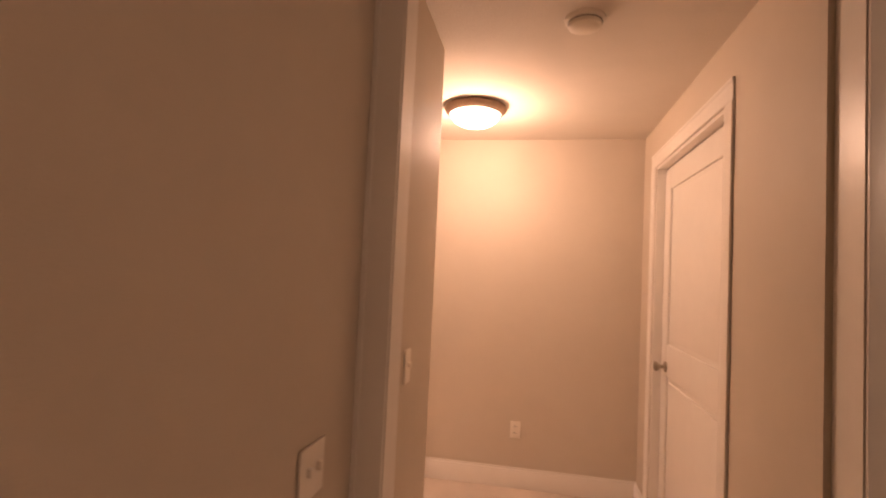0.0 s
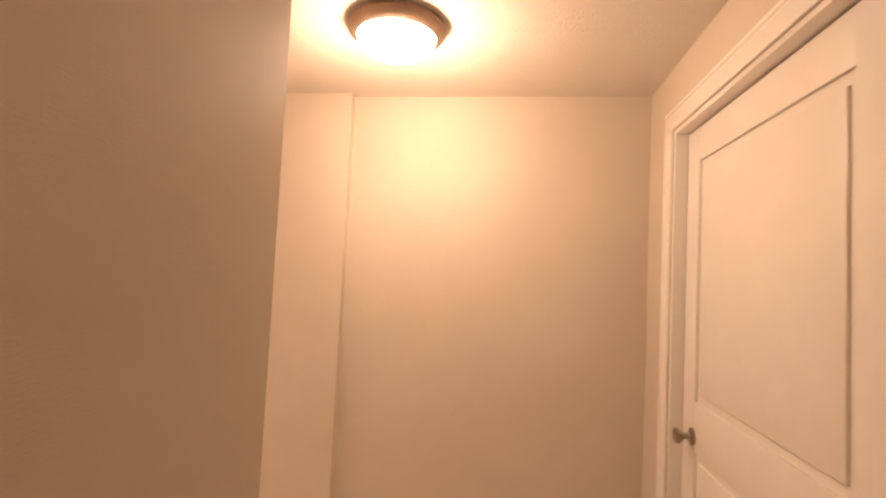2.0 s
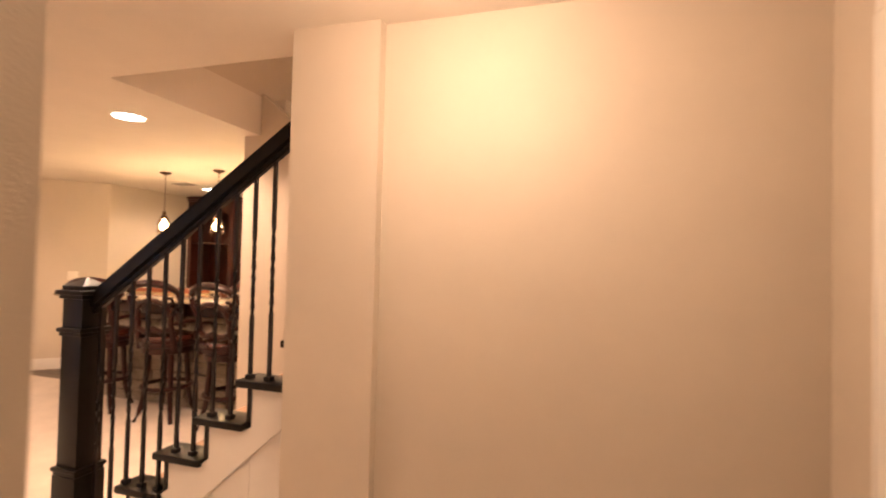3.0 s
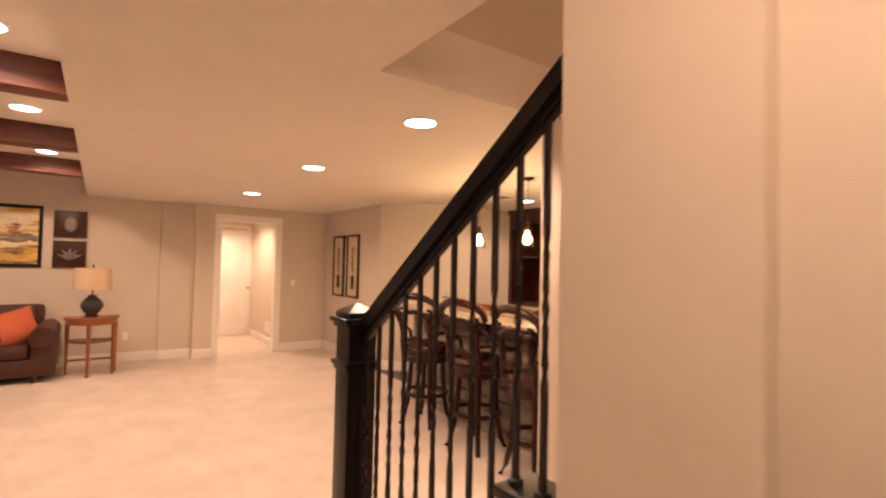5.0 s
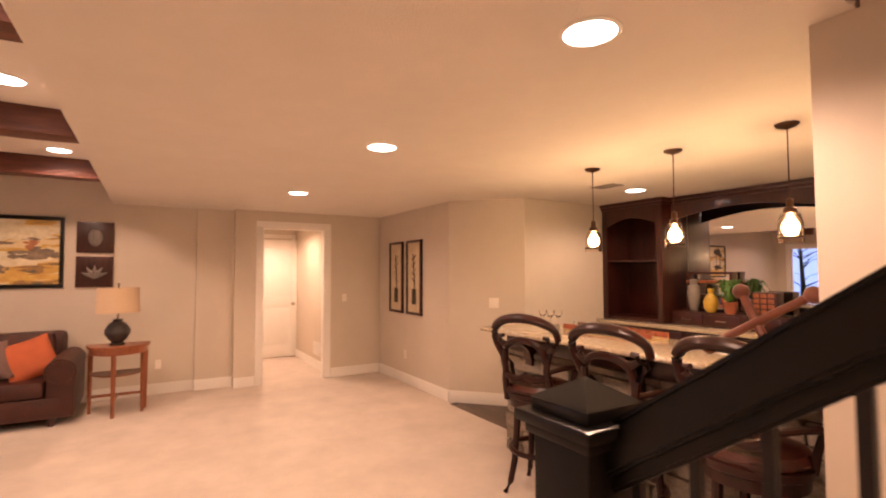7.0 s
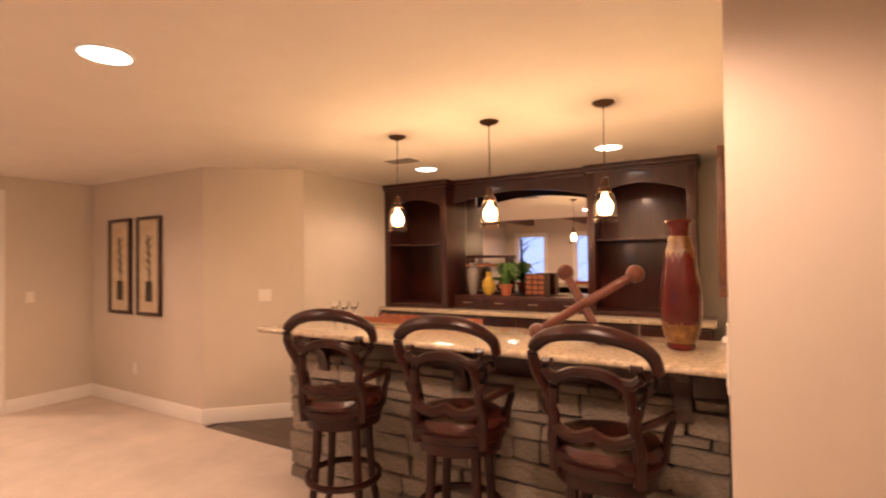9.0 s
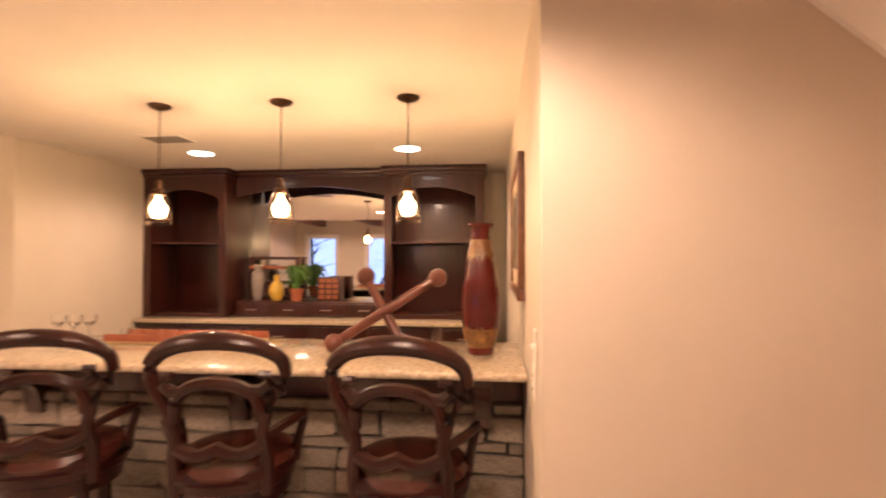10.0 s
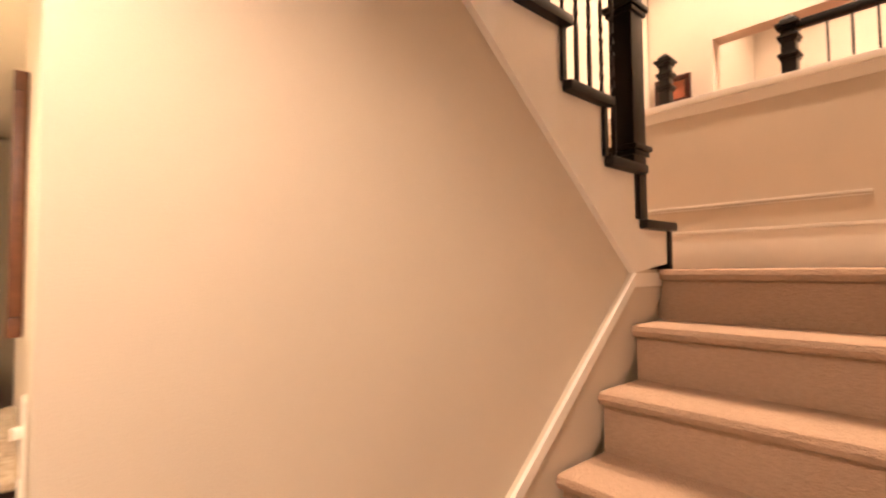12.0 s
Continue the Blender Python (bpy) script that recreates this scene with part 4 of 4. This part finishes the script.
for k in range(60):
    a, L, z = random.uniform(0, 6.28), random.uniform(0.08, 0.22), random.uniform(0.06, 0.26)
    bm = B()
    d = Vector((math.cos(a), math.sin(a), 0))
    sd_ = Vector((-math.sin(a), math.cos(a), 0))
    p0 = Vector((0, 0, 0.11))
    p1 = d * L * 0.5 + Vector((0, 0, 0.11 + z))
    p2 = d * L + Vector((0, 0, 0.10 + z * random.uniform(0.3, 1.0)))
    vv = [bm.verts.new(q) for q in (p0, p1 + sd_ * 0.022, p2, p1 - sd_ * 0.022, p1 + Vector((0, 0, 0.008)))]
    for t in ((0, 1, 4), (1, 2, 4), (2, 3, 4), (3, 0, 4)):
        bm.faces.new([vv[i] for i in t])
    part("leaf", bm, M_leaf, pl)
bx = thing("wine_rack", "dark wooden decorative rack on back bar", "rack", (-3.66, 6.76, 1.115))
for z in (0.0, 0.16, 0.32, 0.42):
    bm = B()
    box(bm, -0.27, -0.05, z, 0.27, 0.06, z + 0.03, 0.004)
    part("rail", bm, M_cherry if z == 0.32 else M_mahog, bx)
for x in (-0.25, 0.25):
    bm = B()
    box(bm, x - 0.015, -0.045, 0, x + 0.015, 0.055, 0.44, 0.003)
    part("post", bm, M_mahog, bx)
bk = thing("carved_box", "dark red carved box on back bar", "box", (-3.03, 6.68, 1.115))
bm = B()
box(bm, -0.12, -0.07, 0, 0.12, 0.07, 0.24, 0.006)
part("body", bm, M_mahog, bk)
for i in range(3):
    for j in range(4):
        bm = B()
        box(bm, -0.1 + i * 0.07, -0.078, 0.02 + j * 0.055, -0.045 + i * 0.07, -0.069, 0.06 + j * 0.055, 0.003)
        part("panel", bm, M_cherry, bk)
tr = thing("serving_tray", "long wicker tray of small glasses", "tray", (-3.05, 4.36, 1.088))
bm = B()
box(bm, -0.42, -0.1, 0, 0.42, 0.1, 0.012, 0.003)
part("base", bm, M_tan, tr)
for y in (-0.1, 0.088):
    bm = B()
    box(bm, -0.42, y, 0.012, 0.42, y + 0.012, 0.05, 0.003)
    part("rim", bm, M_terra, tr)
for k in range(11):
    g = vessel("shot_glass", (-3.42 + k * 0.073, 4.36, 1.1005), [(0.018, 0), (0.024, 0.055), (0.022, 0.055), (0.016, 0.006)], M_glass, "small clear shot glass on the tray", "glass")
    tagged(g, group="glasses on the tray")
for k in range(4):
    g = vessel("wine_glass", (-3.87 + k * 0.05, 4.40 + 0.05 * (k % 2), 1.088), [(0.03, 0), (0.005, 0.006), (0.005, 0.06), (0.03, 0.09), (0.036, 0.13), (0.034, 0.13), (0.028, 0.092), (0.002, 0.07)], M_glass, "clear stemmed glass on the bar", "glass")
vessel("glass_candle_holder", (-1.68, 4.42, 1.088), [(0.025, 0), (0.025, 0.1), (0.022, 0.1), (0.022, 0.005)], M_glass, "small clear glass cylinder on bar", "glass")


# ---------------- pictures ----------------
def picture(name, label, loc, rz, w, h, fr, fw, mt, depth=0.03):
    """Face towards local -y, centred on loc."""
    ob = thing(name, label, "picture", loc, rz)
    for q in ((-w / 2, -h / 2, w / 2, -h / 2 + fw), (-w / 2, h / 2 - fw, w / 2, h / 2), (-w / 2, -h / 2 + fw, -w / 2 + fw, h / 2 - fw), (w / 2 - fw, -h / 2 + fw, w / 2, h / 2 - fw)):
        bm = B()
        box(bm, q[0], -depth, q[1], q[2], 0, q[3], 0.004)
        part("frame_side", bm, fr, ob)
    bm = B()
    box(bm, -w / 2 + fw, -depth * 0.5, -h / 2 + fw, w / 2 - fw, -0.002, h / 2 - fw)
    part("canvas", bm, mt, ob)
    return ob


big = picture("painting", "large black-framed landscape painting in ochre tones", (-7.848, -0.285, 1.82), 90, 1.32, 0.85, M_black, 0.045, M_paint)


def daub(name, c, r, material, n, layer, jitter=0.35):
    """One patch of paint: a cluster of ragged flat strokes on the canvas."""
    bm = B()
    for k in range(n):
        a, q = random.uniform(0, 6.28), random.uniform(0, 1) ** 0.6
        x, z = c[0] + r[0] * q * math.cos(a), c[1] + r[1] * q * math.sin(a)
        w, h = r[0] * random.uniform(0.25, 0.55), r[1] * random.uniform(0.2, 0.5)
        pts = []
        for i in range(7):
            t = i * math.tau / 7
            g = 1 + random.uniform(-jitter, jitter)
            pts.append((max(-0.61, min(0.61, x + w * g * math.cos(t))), max(-0.375, min(0.375, z + h * g * math.sin(t)))))
        d = 0.0158 + 0.0004 * layer + 0.000012 * k
        bm.faces.new([bm.verts.new((p, -d, q2)) for p, q2 in pts])
    part(name, bm, material, big)


daub("sky_strokes", (0.1, 0.22), (0.5, 0.13), M_cream, 16, 0)
daub("field_strokes", (0.0, -0.30), (0.58, 0.07), M_ochre, 26, 1)
daub("meadow_strokes", (-0.05, -0.08), (0.5, 0.1), M_cream, 16, 1)
daub("hill_strokes", (0.40, -0.02), (0.22, 0.07), M_umber, 18, 2)
daub("horizon_strokes", (-0.05, 0.10), (0.26, 0.015), M_umber, 12, 2)
daub("house_strokes", (0.36, 0.10), (0.09, 0.06), M_brick, 8, 3)
daub("roof_strokes", (0.36, 0.155), (0.10, 0.014), M_umber, 6, 4)
daub("hedge_strokes", (-0.30, -0.17), (0.17, 0.06), M_ink, 18, 3)
daub("shrub_strokes", (0.08, -0.20), (0.07, 0.04), M_umber, 8, 3)
daub("path_strokes", (0.0, -0.31), (0.10, 0.03), M_brick, 5, 3)
daub("trunk_strokes", (-0.40, -0.02), (0.018, 0.15), M_ink, 14, 4)
daub("trunk_strokes", (-0.24, 0.04), (0.012, 0.10), M_ink, 10, 4)
daub("crown_strokes", (-0.31, 0.24), (0.17, 0.07), M_ink, 26, 5)
daub("crown_strokes", (-0.40, 0.15), (0.10, 0.06), M_ink, 12, 5)
for z, nm in ((2.01, "mask"), (1.585, "leaf")):
    ob = thing("wall_plaque", "square dark wooden plaque with carved %s" % nm, "wall art", (-7.848, 0.68, z), 90)
    bm = B()
    box(bm, -0.19, -0.035, -0.19, 0.19, 0, 0.19, 0.005)
    part("board", bm, M_mahog, ob)
    bm = B()
    if nm == "mask":
        ball(bm, (0, -0.035, 0), 0.1, (0.75, 0.45, 1.1))
        for s in (-1, 0, 1):
            box(bm, s * 0.04 - 0.006, -0.09, -0.08, s * 0.04 + 0.006, -0.06, 0.08, 0.003)
    else:
        for k in range(5):
            a = radians(20 + 35 * k)
            tube(bm, [(0, -0.04, -0.08), (0.07 * math.cos(a), -0.06, -0.06 + 0.07 * math.sin(a)), (0.14 * math.cos(a), -0.045, -0.06 + 0.14 * math.sin(a))], [0.01, 0.022, 0.004], 8)
    part("carving", bm, M_grey, ob)
for x in (-6.995, -6.43):
    ob = picture("botanical_print", "tall dark-framed botanical print on cream paper", (x, 4.408, 1.495), 0, 0.44, 1.03, M_mahog, 0.035, M_paper, 0.035)
    bm = B()
    tube(bm, [(0, -0.02, -0.3), (0.02, -0.02, 0), (-0.02, -0.02, 0.32)], 0.006, 6)
    for k in range(9):
        z = -0.1 + k * 0.045
        tube(bm, [(0, -0.02, z), ((-1) ** k * 0.06, -0.02, z + 0.05)], [0.008, 0.002], 6)
    part("stem_drawing", bm, M_ink, ob)
    bm = B()
    box(bm, -0.06, -0.021, -0.37, 0.06, -0.0165, -0.16)
    part("pot_drawing", bm, M_ink, ob)
ob = picture("framed_print", "tall wood-framed print on the bar wall", (-1.237, 4.42, 1.69), -90, 0.9, 0.66, M_oak, 0.05, M_paper, 0.03)
for k in range(3):
    bm = B()
    box(bm, -0.28 + 0.22 * k, -0.018, -0.2, -0.14 + 0.22 * k, -0.0155, 0.2)
    part("print_block", bm, M_ink, ob)
picture("framed_print", "small dark framed print upstairs", (2.598, 4.0, 2.90), -90, 0.27, 0.22, M_mahog, 0.04, M_terra)

# ---------------- seating area ----------------
so = thing("sofa", "dark brown leather rolled-arm sofa with nailheads", "sofa", (-7.30, -0.55, 0))
# local: back to -x, length along y
L2 = 1.05
bm = B()
box(bm, -0.45, -L2, 0.08, 0.47, L2, 0.30, 0.03)
part("base", bm, M_sofa, so)
bm = B()
box(bm, -0.50, -L2 + 0.05, 0.28, -0.24, L2 - 0.05, 0.90, 0.07)
part("backrest", bm, M_sofa, so)
for s in (-1, 1):
    bm = B()
    box(bm, -0.46, s * L2 - 0.12, 0.08, 0.46, s * L2 + 0.12, 0.52, 0.03)
    tube(bm, [(-0.48, s * L2, 0.56), (0.0, s * L2, 0.57), (0.49, s * L2, 0.55)], [0.13, 0.135, 0.14], 18)
    arm = part("arm", bm, M_sofa, so)
    for k in range(18):
        bm = B()
        ball(bm, (0.497, s * L2 + 0.115 * math.cos(k / 17 * 6.0 - 1.4), 0.55 + 0.115 * math.sin(k / 17 * 6.0 - 1.4)), 0.009, seg=8)
        part("nailhead", bm, M_bronze, arm)
for k in range(3):
    y = -0.92 + k * 0.615
    bm = B()
    box(bm, -0.26, y, 0.30, 0.48, y + 0.605, 0.47, 0.05)
    part("seat_cushion", bm, M_sofa, so)
    bm = B()
    box(bm, -0.30, y, 0.47, -0.06, y + 0.605, 0.93, 0.09, pose(0, 0, 0, 0, -6, 0))
    part("back_cushion", bm, M_sofa, so)
for x in (-0.4, 0.42):
    for y in (-0.98, 0.98):
        bm = B()
        lathe(bm, [(0.025, 0), (0.04, 0.03), (0.035, 0.085)], 14, (x, y))
        part("foot", bm, M_mahog, so)


def pillow(loc, rx, ry, rz, w, h, mt, label):
    ob = thing("throw_pillow", label, "pillow", (0, 0, 0))
    ob.matrix_basis = pose(*loc, rx, ry, rz)
    bm = B()
    n = 12
    grid = {}
    for s in (1, -1):
        for i in range(n + 1):
            for j in range(n + 1):
                u, v = 2 * i / n - 1, 2 * j / n - 1
                edge = abs(u) == 1 or abs(v) == 1
                if edge and s < 0:
                    grid[s, i, j] = grid[1, i, j]
                    continue
                t = 0.075 * ((1 - u * u) * (1 - v * v)) ** 0.45
                pin = 1 - 0.07 * (1 - abs(u) ** 2) * (abs(v) ** 3)
                pin2 = 1 - 0.07 * (1 - abs(v) ** 2) * (abs(u) ** 3)
                grid[s, i, j] = bm.verts.new((s * t, u * w / 2 * pin2, v * h / 2 * pin))
        for i in range(n):
            for j in range(n):
                bm.faces.new([grid[s, i, j], grid[s, i + 1, j], grid[s, i + 1, j + 1], grid[s, i, j + 1]])
    part("cover", bm, mt, ob)


pillow((-7.13, 0.20, 0.665), 18, -24, 14, 0.46, 0.44, M_orange, "burnt orange throw pillow on the sofa")
pillow((-7.04, -0.16, 0.655), 12, -28, 4, 0.46, 0.42, M_mauve, "mauve brown throw pillow on the sofa")
pillow((-7.10, -0.75, 0.62), 0, -24, 0, 0.52, 0.34, M_tan, "tan patterned throw pillow on the sofa")

sdt = thing("side_table", "half-round cherry side table with lower shelves", "side table", (-7.24, 0.98, 0))
bm = B()
half = [(0.0, -0.31), (0.0, 0.31)] + [(0.42 * math.sin(t * math.pi / 16), 0.31 * math.cos(t * math.pi / 16)) for t in range(1, 16)]
prism(bm, half, 0.735, 0.765, 'z')
bmesh.ops.bevel(bm, geom=list(bm.edges), offset=0.005, segments=2, affect='EDGES')
part("tabletop", bm, M_cherry, sdt)
bm = B()
prism(bm, [(0.02 + 0.9 * p[0], 0.92 * p[1]) for p in half], 0.67, 0.735, 'z')
part("apron", bm, M_cherry, sdt)
bm = B()
prism(bm, [(0.02 + 0.85 * p[0], 0.86 * p[1]) for p in half], 0.44, 0.46, 'z')
part("shelf", bm, M_oak, sdt)
for x, y in ((0.035, -0.265), (0.035, 0.265), (0.37, -0.03), (0.2, 0.24)):
    bm = B()
    tube(bm, [(x, y, 0.67), (x, y, 0.0)], [0.026, 0.017], 4)
    part("leg", bm, M_cherry, sdt)
bm = B()
box(bm, 0.025, -0.26, 0.17, 0.045, 0.26, 0.20, 0.003)
part("stretcher", bm, M_cherry, sdt)
bm = B()
tube(bm, [(0.37, -0.03, 0.185), (0.035, 0.0, 0.185)], 0.014, 6)
part("stretcher", bm, M_cherry, sdt)
tl = thing("table_lamp", "unlit lamp with dark carved base, linen shade", "table lamp", (-7.06, 0.97, 0.765))
bm = B()
lathe(bm, [(0.075, 0), (0.075, 0.02), (0.05, 0.03), (0.09, 0.07), (0.125, 0.13), (0.125, 0.17), (0.09, 0.23), (0.045, 0.265), (0.05, 0.285), (0.03, 0.29)], 28)
part("base", bm, M_clay, tl)
bm = B()
tube(bm, [(0, 0, 0.28), (0, 0, 0.66), (0, 0, 0.69)], [0.008, 0.008, 0.014], 8)
part("stem", bm, M_bronze, tl)
bm = B()
k = 32
rows = []
for r, z in ((0.215, 0.36), (0.20, 0.64), (0.196, 0.64), (0.211, 0.36)):
    rows.append([bm.verts.new((r * math.cos(2 * math.pi * i / k) * 0.8, r * math.sin(2 * math.pi * i / k), z)) for i in range(k)])
for p, q in zip(rows, rows[1:] + rows[:1]):
    for i in range(k):
        bm.faces.new((p[i], p[(i + 1) % k], q[(i + 1) % k], q[i]))
part("shade", bm, M_shade, tl, "beige linen drum shade")

cf = thing("coffee_table", "brown wooden coffee table with turned legs", "coffee table", (-5.72, -0.60, 0))
bm = B()
box(bm, -0.48, -0.70, 0.44, 0.48, 0.70, 0.475, 0.006)
box(bm, -0.46, -0.68, 0.475, 0.46, 0.68, 0.485, 0.004)
part("tabletop", bm, M_oak, cf)
bm = B()
box(bm, -0.42, -0.62, 0.36, 0.42, 0.62, 0.44, 0.004)
part("apron", bm, M_oak, cf)
for x in (-0.40, 0.40):
    for y in (-0.58, 0.58):
        bm = B()
        lathe(bm, [(0.03, 0), (0.042, 0.03), (0.03, 0.06), (0.042, 0.075), (0.042, 0.12), (0.026, 0.13), (0.04, 0.16), (0.026, 0.19), (0.04, 0.22), (0.026, 0.25), (0.04, 0.28), (0.028, 0.31), (0.045, 0.33), (0.045, 0.40)], 16, (x, y))
        part("leg", bm, M_oak, cf)
for x in (-0.40, 0.40):
    bm = B()
    box(bm, x - 0.02, -0.58, 0.075, x + 0.02, 0.58, 0.115, 0.004)
    part("stretcher", bm, M_oak, cf)
bm = B()
box(bm, -0.40, 0.56, 0.075, 0.40, 0.60, 0.115, 0.004)
part("stretcher", bm, M_oak, cf)
bw = thing("fruit_bowl", "wide terracotta bowl holding green artichokes", "bowl", (-5.80, -0.28, 0.485))
bm = B()
lathe(bm, [(0.08, 0), (0.09, 0.01), (0.18, 0.06), (0.225, 0.10), (0.22, 0.105), (0.17, 0.07), (0.06, 0.03)], 32)
part("body", bm, M_terra, bw)
for k in range(7):
    a = k * 2 * math.pi / 6
    r = 0.105 if k < 6 else 0
    f = thing("artichoke", "round green artichoke in the bowl", "fruit", (-5.80 + r * math.cos(a), -0.28 + r * math.sin(a), 0.585 + (0.05 if k == 6 else 0)), group="artichokes in the bowl")
    bm = B()
    v = ball(bm, (0, 0, 0), 0.062, (1, 1, 1.05), 12)
    for w in v:
        w.co *= 1 + 0.12 * noise.noise(w.co * 40 + Vector((k, 0, 0)))
    part("body", bm, M_fruit, f)

# ---------------- stones of the bar and planks ----------------
variants = []
for k in range(8):
    bm = B()
    box(bm, -0.5, -0.5, -0.5, 0.5, 0.5, 0.5)
    bmesh.ops.bevel(bm, geom=list(bm.edges), offset=0.07, segments=1, affect='EDGES')
    for w in bm.verts:
        w.co += Vector((random.uniform(-0.03, 0.03), random.uniform(-0.22, 0.1), random.uniform(-0.09, 0.09)))
    bmesh.ops.recalc_face_normals(bm, faces=bm.faces)
    me = bpy.data.meshes.new("stone")
    bm.to_mesh(me)
    bm.free()
    me.materials.append(M_stone)
    variants.append(me)
z = 0.0
while z < 0.86:
    h = random.choice((0.055, 0.075, 0.095, 0.12))
    h = min(h, 0.90 - z)
    x = BX0 - random.uniform(0, 0.1)
    while x < BX1 - 0.04:
        w = min(random.uniform(0.14, 0.40), BX1 - 0.004 - x)
        x0 = max(x, BX0)
        if x + w - x0 > 0.03:
            o = new("stone", random.choice(variants))
            o.parent = bar
            d = random.uniform(0.03, 0.05)
            o.location = ((x0 + x + w) / 2, 4.058 - d / 2 + 0.008, z + h / 2)
            o.scale = (x + w - x0 - 0.012, d, h - 0.012)
        x += w
    z += h
bm = B()
box(bm, -0.5, -0.5, -0.5, 0.5, 0.5, 0.5)
pm = bpy.data.meshes.new("plank")
bm.to_mesh(pm)
bm.free()
pm.materials.append(M_plank)
y = 4.362
r = 0
while y < 6.2:
    x = -5.4 - (r % 3) * 0.35
    while x < -1.21:
        L = min(1.2, -1.21 - x)
        if L > 0.05:
            o = new("plank", pm)
            o.parent = plank_floor
            o.location = (x + L / 2, y + 0.06, -0.008)
            o.scale = (L - 0.004, 0.118, 0.02)
        x += 1.2
    y += 0.122
    r += 1
